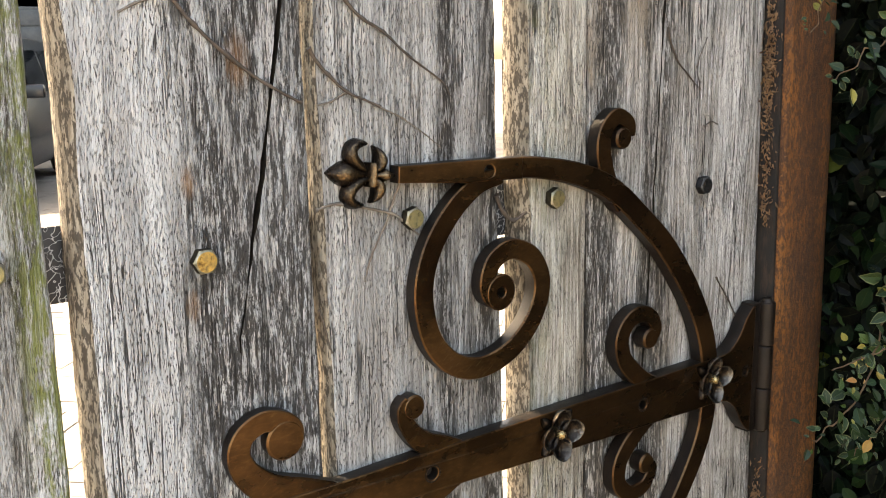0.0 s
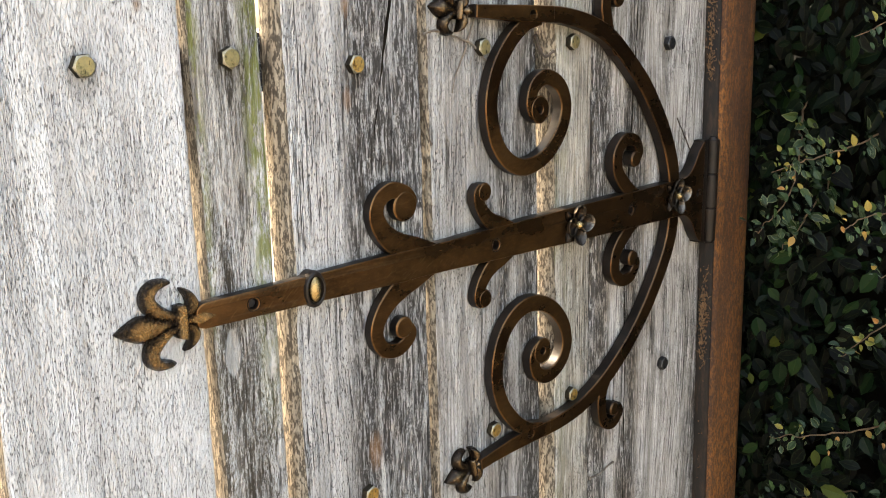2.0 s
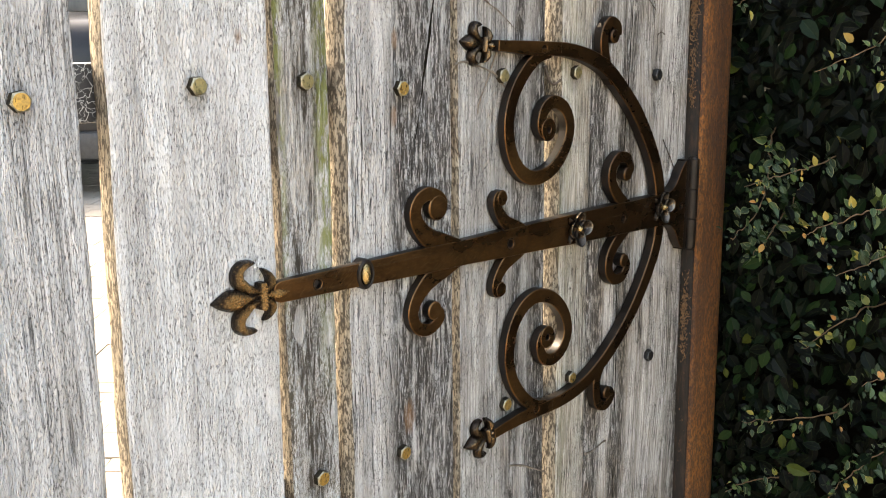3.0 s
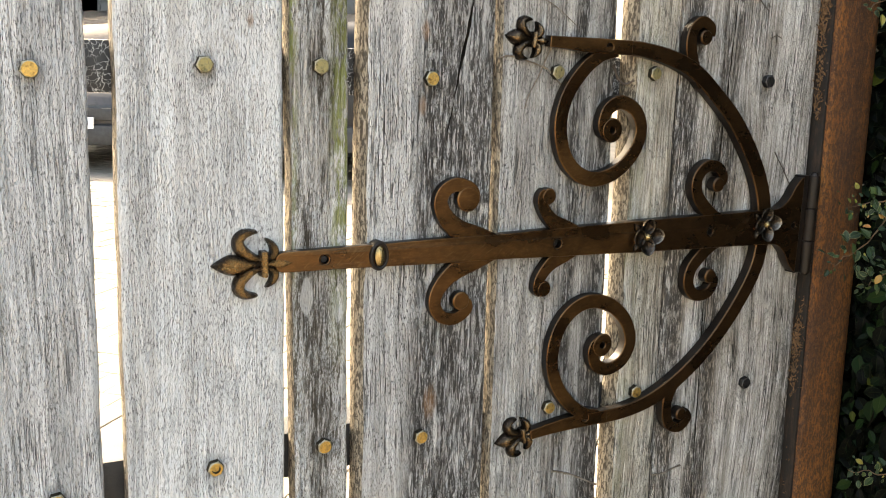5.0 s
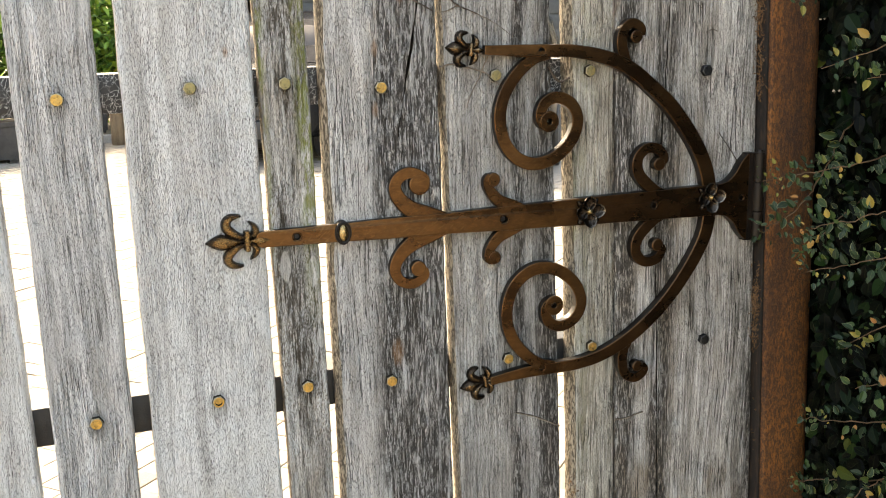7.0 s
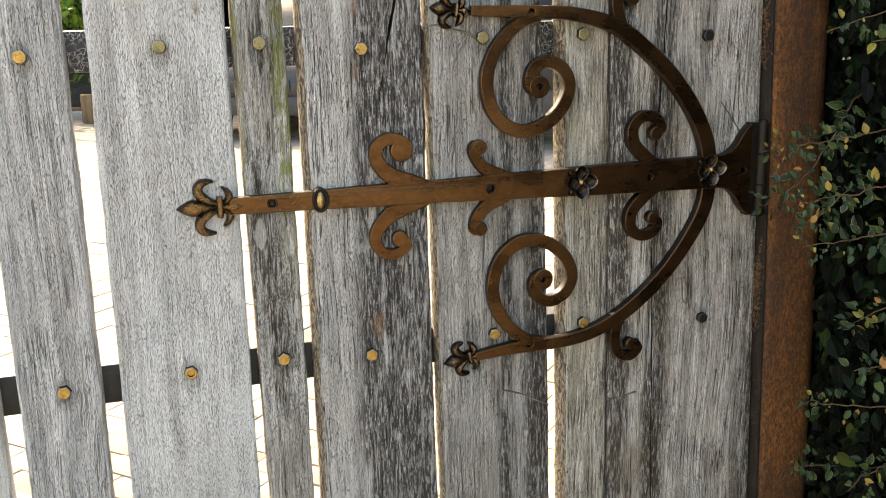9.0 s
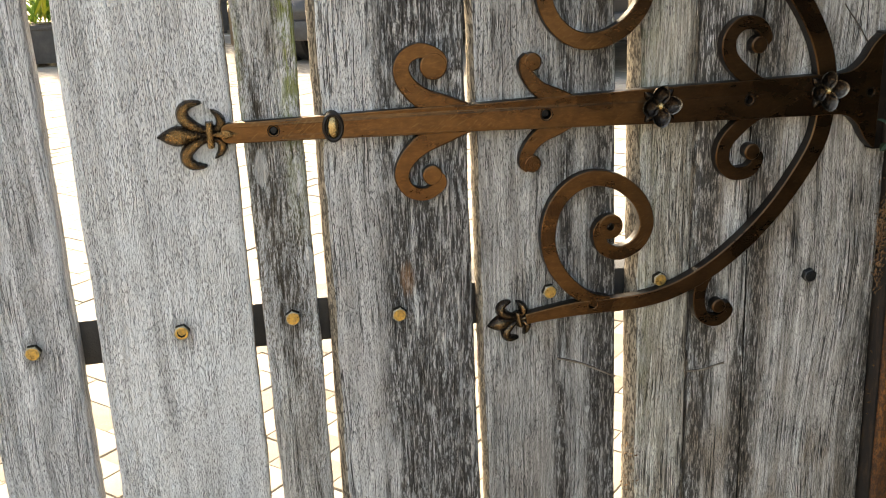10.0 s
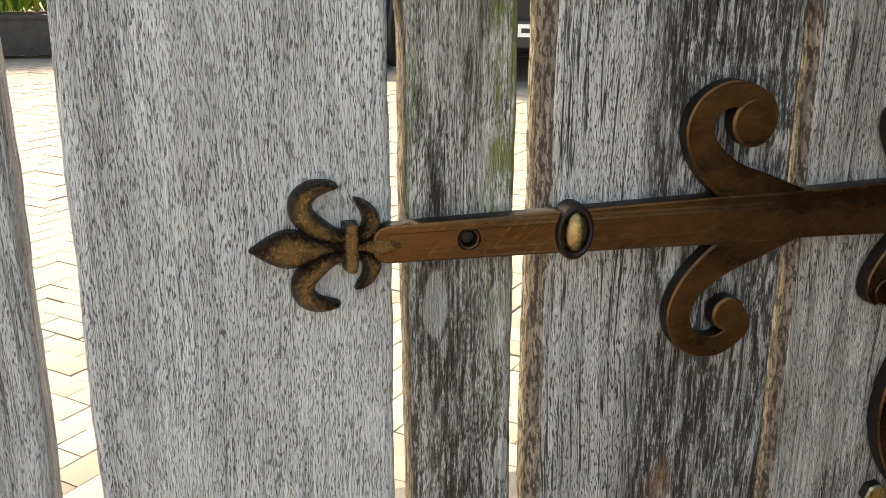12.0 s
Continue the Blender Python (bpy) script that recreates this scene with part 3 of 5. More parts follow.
W_G = weathered_wood("board_silvered", (0.74, 0.71, 0.665), (0.41, 0.375, 0.33), 7, 0.85, checks=1.0, contrast=1.15, stain=((0.468, 0.476, 0.497, 0.510), (0.522, 0.530, 0.548, 0.566), (0.640, 0.68)), stain_fill=0.74,
                     mottled=0.75, brown=(0.30, 0.22, 0.14), stain_col=(0.03, 0.024, 0.018))


def raw_edge():
    m = Mat("raw_board_edge", 0.9)
    g = m.noise(m.scaled(1, 1, 0.06), 420, 6, 0.7)
    k = m.noise(m.scaled(1, 1, 0.3), 60, 4)
    col = m.mix(m.step(g, 0.35, 0.65), (0.44, 0.37, 0.275), (0.20, 0.16, 0.112))
    col = m.mix(m.step(k, 0.45, 0.65, 0, 0.5), col, (0.16, 0.135, 0.10))
    pit = m.noise(m.scaled(1, 1, 0.3), 500, 4, 0.7)
    col = m.mix(m.step(pit, 0.47, 0.54, 0, 0.9), col, (0.05, 0.038, 0.026))
    m.bump(g, 0.8, 0.002)
    return m.done(col)


RAW_EDGE = raw_edge()
# shade inside the open cracks, put into the colour
CRACK_SHADE = plain("crack_shade", (0.012, 0.010, 0.008), (0.030, 0.024, 0.018), 200, 0.95, spec=0.1)

plank(W_A, (-0.718, -0.718), (-0.600, -0.600), 24)
plank(W_B, (-0.590, -0.590), (-0.510, -0.508), 25)
plank(W_A, (-0.498, -0.498), (-0.404, -0.403), 26)
plank(W_B, (-0.392, -0.392), (-0.325, -0.322), 21)
plank(W_A, (-0.313, -0.311), (-0.187, -0.181), 22)
plank(W_B, (-0.166, -0.165), (-0.0875, -0.0860), 11)
plank(W_A, (-0.0680, -0.0690), (0.0610, 0.0635), 12, raw=True)
plank(W_C, (0.0650, 0.0735), (0.116, 0.122), 13, raw=True)
plank(W_D, (0.1285, 0.1305), (0.256, 0.264), 14, raw=True, wane=(0.004, 0.006),
      cracks=((0.0013, 0.0170, 1.18, 1.60, ((1.60, 0.262), (1.383, 0.243), (1.340, 0.236), (1.296, 0.2285), (1.267, 0.2225), (1.237, 0.217), (1.206, 0.211), (1.13, 0.206))),))
plank(W_E, (0.2605, 0.2705), (0.3895, 0.4035), 15, raw=True, wane=(0.0012, 0.003))
plank(W_F, (0.4095, 0.4185), (0.4685, 0.4775), 16, raw=True, wane=(0.005, 0.007))
plank(W_G, (0.4710, 0.4800), (0.663, 0.681), 17,
      cracks=((0.0010, 0.0150, 0.62, 1.44, ((1.44, 0.545), (1.248, 0.538), (1.075, 0.5285), (0.898, 0.536), (0.60, 0.545))),))

# steel rails behind the boards
for z0, z1, paint, text in ((1.236, 1.275, RAIL_PAINT, "black painted steel rail with cracked paint"), (0.899, 0.941, RAIL_PLAIN, "plain black painted steel rail"),
                            (0.25, 0.29, RAIL_PLAIN, "plain black painted steel rail"), (1.60, 1.64, RAIL_PAINT, "black painted steel rail with cracked paint")):
    part("rail", box(bmesh.new(), -0.715, 0.664, 0.0185, 0.058, z0, z1, 0.002), paint, gate, text)


def bolt(x, z, mat, turn=0.0, r=0.0071, hollow=False):
    """Hexagon head with a round chamfered crown and raised grade marks."""
    bm = bmesh.new()

    def ring(rr, h, hexa):
        out = []
        for k in range(24):
            a = 2 * math.pi * k / 24
            d = rr * (math.cos(math.pi / 6) / math.cos(a % (math.pi / 3) - math.pi / 6) if hexa else 1.0)
            out.append(bm.verts.new((x + d * math.cos(turn + a), -h, z + d * math.sin(turn + a))))
        return out

    rings = [ring(r, 0.0005, True), ring(r, 0.0056, True), ring(r * 0.84, 0.0063, False), ring(r * 0.76, 0.0066, False)]
    if hollow:
        rings += [ring(r * 0.52, 0.0066, False), ring(r * 0.46, 0.0038, False)]
    for p, q in zip(rings, rings[1:]):
        for k in range(24):
            bm.faces.new((p[k], p[(k + 1) % 24], q[(k + 1) % 24], q[k]))
    bm.faces.new(rings[0])
    bm.faces.new(rings[-1])
    if not hollow:
        for k in range(3):
            a = turn + 0.5 + 2 * math.pi * k / 3
            cx, cz = x + 0.0034 * math.cos(a), z + 0.0034 * math.sin(a)
            box(bm, cx - 0.0005, cx + 0.0005, -0.0071, -0.0064, cz - 0.0012, cz + 0.0012)
    ob = part("bolt", bm, mat, gate, "", 25)
    ob.data.materials.append(STEEL_BLACK if mat is STEEL_BLACK else ZINC_SIDE)
    ob.data.materials.append(STEEL_EDGE if mat is STEEL_BLACK else ZINC_EDGE)
    # material by facing: dark sides, paler chamfer, plated face
    for q in ob.data.polygons:
        q.material_index = 1 if q.normal.y > -0.35 else (2 if q.normal.y > -0.9 else 0)


for x, z, mat, turn in ((-0.126, 1.253, ZINC_YELLOW, 0.2), (-0.003, 1.259, ZINC_GREEN, 0.1), (0.091, 1.260, ZINC_GREEN, 0.5), (0.192, 1.252, ZINC_YELLOW, 0.0),
                        (0.322, 1.260, ZINC_GREEN, 0.3), (0.437, 1.261, ZINC_GREEN, 0.45), (0.591, 1.256, STEEL_BLACK, 0.1), (-0.122, 0.925, ZINC_YELLOW, 0.1),
                        (0.097, 0.933, ZINC_YELLOW, 0.6), (0.192, 0.926, ZINC_YELLOW, 0.35), (0.334, 0.933, ZINC_YELLOW, 0.15), (0.443, 0.934, ZINC_YELLOW, 0.5),
                        (0.601, 0.922, STEEL_BLACK, 0.3)):
    bolt(x, z, mat, turn)
bolt(0.001, 0.930, ZINC_YELLOW, 0.2, hollow=True)


# ---------------------------------------------------------------- the ornamental hinge
hinge = thing("strap_hinge", (0.33, 0.0, STRAP_Z), "brown bronze ornamental strap hinge with scrolls and rosettes", "hinge")
hinge.location = (0, 0, 0)
Z = STRAP_Z


def forged(ob):
    """The ironwork is thinner towards its tip and thicker towards the knuckles."""
    for v in ob.data.vertices:
        v.co.y *= 0.72 + 0.40 * max(0.0, min(1.0, (v.co.x - 0.10) / 0.42))
    return ob


def up(points, flip=1):
    """Points of (x, height over the strap's axis, ...) as (x, z, ...)."""
    return [(p[0], Z + flip * p[1], *p[2:]) for p in points]


half = [(0.0515, 0.0030), (0.0528, 0.0060), (0.0565, 0.0080), (0.066, 0.0086), (0.135, 0.0098), (0.210, 0.0115), (0.266, 0.0118), (0.312, 0.0132), (0.386, 0.0148), (0.430, 0.0160), (0.500, 0.0172), (0.560, 0.0182),
        (0.596, 0.0188), (0.612, 0.0195), (0.622, 0.0230), (0.631, 0.0315), (0.638, 0.0430), (0.646, 0.0515), (0.650, 0.0530)]
half = [tuple(q) for q in smooth_line(half, 4)]
outline = [(x, Z + h) for x, h in half] + [(x, Z - h) for x, h in half[::-1]]
HOLES = [(0.094, Z, 0.0037), (0.328, Z - 0.001, 0.0042), (0.518, Z, 0.0036), (0.640, Z, 0.0032)]
forged(plate("strap", outline, HOLES, 0.0125, 0.0012, IRON, hinge))


def screw(x, z, r, y=-0.003):
    part("screw", lathe(bmesh.new(), [(r * 0.96, 0.0), (r * 0.96, 0.002), (r * 0.7, 0.0032), (r * 0.25, 0.0034)], (x, y, z), 'Y', 16), STEEL_BLACK, hinge)


for x, z, r in HOLES:
    screw(x, z, r)
    ring = lathe(bmesh.new(), [(r + 0.0002, 0.0118), (r + 0.0011, 0.0128), (r + 0.0019, 0.0124)], (x, 0, z), 'Y', 24)
    bmesh.ops.delete(ring, geom=[f for f in ring.faces if len(f.verts) > 4], context='FACES_ONLY')
    forged(part("countersink", ring, IRON_DARK, hinge))


def scroll(name, points, flip, front, blob=None, mat=IRON, steps=8):
    """A forged scroll: a tapering bar that ends in a rolled eye."""
    line = smooth_line(up(points, flip), steps)
    forged(relieved(part(name, swept(bmesh.new(), line, flat_section(front)), mat, hinge, "", 30)))
    if blob:
        bx, bz, r = blob
        bm = bmesh.new()
        lathe(bm, [(r * 0.98, 0.002), (r, 0.003), (r, front - 0.0008), (r - 0.0012, front + 0.0005), (r * 0.30, front + 0.0006)], (bx, 0, Z + flip * bz), 'Y', 28)
        forged(relieved(part("scroll_eye", bm, mat, hinge, "", 30)))


# the two arches: (x, distance from the strap's axis, half width)
ARCHES = {
    1: [(0.3075, 0.1860, 0.0049), (0.330, 0.1850, 0.0057), (0.356, 0.1838, 0.0068), (0.387, 0.1832, 0.0068), (0.4150, 0.1818, 0.0070), (0.4500, 0.1750, 0.0076), (0.4820, 0.1625, 0.0082),
        (0.5130, 0.1392, 0.0086), (0.5400, 0.1150, 0.0090), (0.5640, 0.0855, 0.0092), (0.5805, 0.0595, 0.0092), (0.5910, 0.0350, 0.0094), (0.5970, 0.0080, 0.0096)],
    -1: [(0.3095, 0.1912, 0.0049), (0.330, 0.1885, 0.0057), (0.356, 0.1860, 0.0068), (0.387, 0.1855, 0.0068), (0.4170, 0.1850, 0.0070), (0.4520, 0.1782, 0.0076), (0.4870, 0.1622, 0.0080),
         (0.5220, 0.1365, 0.0082), (0.5520, 0.1060, 0.0085), (0.5780, 0.0695, 0.0088), (0.5925, 0.0395, 0.0090), (0.5975, 0.0080, 0.0092)],
}
for flip, dx, dz in ((1, 0.0, 0.0), (-1, 0.006, 0.003)):
    arch = up(ARCHES[flip], flip)
    line = [np.array(q) for q in smooth_line(arch, 8)]
    forged(plate("arch_tail", ribbon_outline([q for q in line if q[0] < 0.404]), [(0.374, Z + flip * 0.1830, 0.0038)], 0.0119, 0.0012, IRON, hinge))
    forged(relieved(part("arch", swept(bmesh.new(), [q for q in line if q[0] > 0.398], flat_section(0.0117)), IRON, hinge, "", 30)))
    screw(0.374, Z + flip * 0.1830, 0.0038)
    big = [(0.384, 0.1790, 0.0050), (0.366, 0.1750, 0.0062), (0.347, 0.1610, 0.0068), (0.331, 0.1390, 0.0069), (0.3245, 0.1130, 0.0070), (0.3300, 0.0850, 0.0071), (0.3460, 0.0660, 0.0072),
           (0.3680, 0.0590, 0.0072), (0.3930, 0.0660, 0.0071), (0.4120, 0.0840, 0.0070), (0.4190, 0.1060, 0.0069), (0.4110, 0.1240, 0.0068), (0.3935, 0.1320, 0.0066), (0.3785, 0.1260, 0.0064),
           (0.3730, 0.1130, 0.0060), (0.3750, 0.1040, 0.0054), (0.3810, 0.0985, 0.0042)]
    scroll("big_scroll", [(x + dx, z + dz, w) for x, z, w in big], flip, 0.0116, None)
    ex, ez = 0.3835 + dx, 0.1055 + dz
    eye = bmesh.new()
    lathe(eye, [(0.0035, 0.003), (0.0115, 0.003), (0.0118, 0.0112), (0.0106, 0.0121), (0.0040, 0.0121), (0.0035, 0.0114), (0.0035, 0.003)], (ex, 0, Z + flip * ez), 'Y', 28)
    bmesh.ops.delete(eye, geom=[f for f in eye.faces if len(f.verts) > 4], context='FACES_ONLY')
    forged(relieved(part("scroll_eye", eye, IRON, hinge, "", 30)))
    # horn on the arch
    if flip > 0:
        scroll("horn_scroll", [(0.492, 0.1480, 0.0040), (0.4840, 0.1600, 0.0058), (0.4770, 0.1750, 0.0066), (0.4735, 0.1890, 0.0066), (0.4755, 0.2020, 0.0060), (0.4860, 0.2110, 0.0056), (0.4975, 0.2060, 0.0052),
                               (0.4985, 0.1970, 0.0046)], 1, 0.0111, (0.4920, 0.1960, 0.0075))
    else:
        scroll("horn_scroll", [(0.506, 0.1450, 0.0040), (0.4940, 0.1580, 0.0056), (0.4835, 0.1740, 0.0062), (0.4815, 0.1920, 0.0062), (0.4870, 0.2080, 0.0060), (0.5010, 0.2135, 0.0056), (0.5120, 0.2050, 0.0050),
                               (0.5085, 0.1965, 0.0042)], -1, 0.0111, (0.5020, 0.1985, 0.0070))
    # scrolls by the rosettes
    scroll("rear_scroll", [(0.548, 0.0100, 0.0045), (0.528, 0.0140, 0.0062), (0.5110, 0.0250, 0.0072), (0.4985, 0.0395, 0.0070), (0.4970, 0.0560, 0.0066), (0.5080, 0.0675, 0.0062), (0.5240, 0.0665, 0.0060),
                           (0.5325, 0.0560, 0.0050), (0.5332, 0.0485, 0.0014)], flip, 0.0113, (0.5255, 0.0485, 0.0078))
    # middle scrolls, short with a solid eye
    scroll("middle_scroll", [(0.356, 0.0060, 0.0060), (0.338, 0.0120, 0.0085), (0.3215, 0.0215, 0.0068), (0.3110, 0.0345, 0.0056), (0.3090, 0.0440, 0.0050), (0.3130, 0.0490, 0.0042)], flip, 0.0114,
           (0.3160, 0.0445, 0.0078))
    # front scrolls
    if flip > 0:
        scroll("front_scroll", [(0.262, 0.0030, 0.0080), (0.240, 0.0090, 0.0110), (0.2205, 0.0185, 0.0092), (0.2075, 0.0305, 0.0078), (0.2025, 0.0430, 0.0069), (0.2065, 0.0535, 0.0064), (0.2175, 0.0588, 0.0062),
                                (0.2290, 0.0560, 0.0062), (0.2365, 0.0505, 0.0052), (0.2398, 0.0430, 0.0014)], 1, 0.0114, (0.2300, 0.0455, 0.0116))
    else:
        scroll("front_scroll", [(0.262, 0.0030, 0.0080), (0.240, 0.0090, 0.0110), (0.2180, 0.0205, 0.0086), (0.2040, 0.0340, 0.0070), (0.1995, 0.0480, 0.0062), (0.2060, 0.0605, 0.0058), (0.2200, 0.0645, 0.0056),
                                (0.2325, 0.0575, 0.0052), (0.2343, 0.0512, 0.0038), (0.2340, 0.0465, 0.0012)], -1, 0.0114, (0.2262, 0.0480, 0.0086))


def fleur(at, angle, k, mat, stout=1.0, tails=1.0):
    """Cast fleur-de-lis that points towards -x before it is turned; k: its scale."""
    ca, sa = math.cos(angle), math.sin(angle)

    def place(points):
        return [(at[0] + k * (x * ca - z * sa), Z + at[1] + k * (x * sa + z * ca), k * w * stout, h) for x, z, w, h in points]

    def piece(name, points, height):
        part(name, swept(bmesh.new(), smooth_line(place(points), 6), round_section(height * (0.5 + 0.5 * k))), mat, hinge, "", 60)

    piece("fleur_leaf", [(0.0000, 0, 0.0004, 0.3), (0.006, 0, 0.0046, 0.75), (0.014, 0, 0.0082, 1.0), (0.021, 0, 0.0078, 1.0), (0.029, 0, 0.0050, 0.85), (0.036, 0, 0.0028, 0.7), (0.044, 0, 0.002, 0.6)], 0.0104)
    for s in (1, -1):
        piece("fleur_petal", [(0.0420, 0.0035 * s, 0.0022, 0.7), (0.0350, 0.0050 * s, 0.0036, 0.9), (0.0285, 0.0085 * s, 0.0048, 1.0), (0.0228, 0.0140 * s, 0.0053, 1.05), (0.0222, 0.0205 * s, 0.0050, 1.0),
                              (0.0264, 0.0248 * s, 0.0042, 0.92), (0.0322, 0.0262 * s, 0.0029, 0.8), (0.0366, 0.0262 * s, 0.0016, 0.65), (0.0380, 0.0260 * s, 0.0004, 0.4)], 0.0095)
        piece("fleur_tail", [(0.0430, 0.0030 * s, 0.0018, 0.7), (0.0490, 0.0050 * s * tails, 0.0032 * tails, 0.9), (0.0520, 0.0095 * s * tails, 0.0040 * tails, 1.0), (0.0503, 0.0148 * s * tails, 0.0032 * tails, 0.9),
                             (0.0467, 0.0186 * s * tails, 0.0018, 0.7), (0.0445, 0.0204 * s * tails, 0.0005, 0.4)], 0.0092 * tails)
    piece("fleur_tail", [(0.0430, 0, 0.0018, 1.0), (0.0490, 0, 0.0030, 1.15), (0.0545, 0, 0.0050, 1.40), (0.0600, 0, 0.0036, 1.3), (0.0660, 0, 0.0005, 1.0)], 0.0088)
    piece("fleur_band", [(0.0425, -0.0106, 0.0022, 0.8), (0.0425, -0.0094, 0.0034, 1.0), (0.0425, 0, 0.0036, 1.05), (0.0425, 0.0094, 0.0034, 1.0), (0.0425, 0.0106, 0.0022, 0.8)], 0.0118)


fleur((0.0, -0.0005), 0.0, 1.0, IRON_CAST)
fleur((0.2650, 0.1895), -0.10, 0.66, IRON_DULL, 1.3, 1.2)
fleur((0.2745, -0.1980), 0.20, 0.70, IRON_DULL, 1.3, 1.2)

# collar with its oval boss
bm = bmesh.new()
lathe(bm, [(0.0090, 0.001), (0.0092, 0.0098), (0.0086, 0.0116), (0.0076, 0.0122), (0.0066, 0.0118), (0.0060, 0.0098)], (0.1430, 0, Z), 'Y', 32, (1.0, 1.44))
part("collar", bm, IRON_SIDE, hinge)
bm = bmesh.new()
lathe(bm, [(0.0053 * math.cos(a), 0.0098 + 0.0042 * math.sin(a)) for a in [radians(d) for d in (0, 15, 30, 45, 60, 75, 88)]], (0.1430, 0, Z), 'Y', 28, (0.95, 1.90))
part("boss", bm, BOSS, hinge)


def rosette(x, z, turn, lift):
    """Four cupped petals round a bead, with pointed sepals between them; lift: how far the strap's face stands out."""
    part("rosette_bead", lathe(bmesh.new(), [(0.0036 * math.cos(radians(d)), lift + 0.0052 + 0.0040 * math.sin(radians(d))) for d in (-60, -30, 0, 25, 50, 70, 87)], (x, 0, z), 'Y', 20), BOSS, hinge, "rubbed brass bead")
    for k in range(4):
        a = turn + math.pi / 2 * k
        ca, sa = math.cos(a), math.sin(a)
        bm = bmesh.new()
        rings, n = [], 20
        # a deep cup: flat at the bead, curling up to a thin rim that flares outwards
        for r, h in ((0.0008, 0.0), (0.0032, 0.0003), (0.0052, 0.0016), (0.0066, 0.0040), (0.0073, 0.0060), (0.0079, 0.0063), (0.0080, 0.0050), (0.0070, 0.0018), (0.0044, -0.0012), (0.0010, -0.0018)):
            ring = []
            for i in range(n):
                t = 2 * math.pi * i / n
                u, v = r * math.cos(t) * (1.12 + 0.05 * math.cos(3 * t)), r * math.sin(t) * 1.06
                d = 0.0094 + u
                curl = h * (0.70 + 0.38 * math.cos(t))
                ring.append(bm.verts.new((x + d * ca - v * sa, -(lift + 0.0024 + curl), z + d * sa + v * ca)))
            rings.append(ring)
        for p, q in zip(rings, rings[1:]):
            for i in range(n):
                bm.faces.new((p[i], p[(i + 1) % n], q[(i + 1) % n], q[i]))
        bm.faces.new(rings[0])
        bm.faces.new(rings[-1])
        part("rosette_petal", bm, ROSE, hinge, "", 60)
        b = a + math.pi / 4
        sepal = [(x + d * math.cos(b), z + d * math.sin(b), w, h) for d, w, h in ((0.004, 0.0030, 0.8), (0.009, 0.0042, 1.0), (0.014, 0.0034, 1.15), (0.0172, 0.0018, 1.0), (0.0188, 0.0003, 0.8))]
        part("rosette_sepal", swept(bmesh.new(), smooth_line(sepal, 4), round_section(0.0036, -0.0005), -lift), ROSE, hinge, "", 60)


rosette(0.4310, Z + 0.0005, 0.05, 0.0128)
rosette(0.5930, Z + 0.0045, 0.12, 0.0140)

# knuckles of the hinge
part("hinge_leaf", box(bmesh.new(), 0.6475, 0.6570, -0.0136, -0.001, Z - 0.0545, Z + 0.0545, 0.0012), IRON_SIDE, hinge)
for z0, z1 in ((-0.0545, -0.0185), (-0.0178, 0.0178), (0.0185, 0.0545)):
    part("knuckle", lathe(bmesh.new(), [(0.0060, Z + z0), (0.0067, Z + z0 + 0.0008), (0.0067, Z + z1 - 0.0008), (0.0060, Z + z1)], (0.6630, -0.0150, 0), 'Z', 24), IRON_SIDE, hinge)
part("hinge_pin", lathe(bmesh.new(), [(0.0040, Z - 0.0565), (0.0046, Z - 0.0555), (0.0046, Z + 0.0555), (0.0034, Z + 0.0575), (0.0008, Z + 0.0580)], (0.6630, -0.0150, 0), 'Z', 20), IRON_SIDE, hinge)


# ---------------------------------------------------------------- the post
def lean(bm, dx):
    for v in bm.verts:
        v.co.x += dx * (1.33 - v.co.z)


post = thing("gate_post", (0, 0, 0), "rust-brown timber gate post beside the gate", "post")
bm = bmesh.new()
box(bm, 0.6685, 0.7500, -0.0180, 0.0750, -0.03, 1.80)
upright = [e for e in bm.edges if abs(e.verts[0].co.z - e.verts[1].co.z) > 1]
bmesh.ops.bevel(bm, geom=[e for e in upright if e.verts[0].co.x < 0.7], offset=0.006, segments=3, affect='EDGES', profile=0.5)
upright = [e for e in bm.edges if abs(e.verts[0].co.z - e.verts[1].co.z) > 1 and e.verts[0].co.x > 0.745]
bmesh.ops.bevel(bm, geom=upright, offset=0.026, segments=6, affect='EDGES', profile=0.5)
bmesh.ops.bisect_plane(bm, geom=bm.verts[:] + bm.edges[:] + bm.faces[:], plane_co=(0, 0, 1.1), plane_no=(0, 0, 1))
lean(bm, 0.034)
part("post_body", bm, POST, post)
bm = bmesh.new()
box(bm, 0.6650, 0.6680, -0.0140, 0.0700, 0.05, 1.76, 0.0006)
lean(bm, 0.034)
part("jamb_strip", bm, JAMB, post, "dark rusted steel strip")


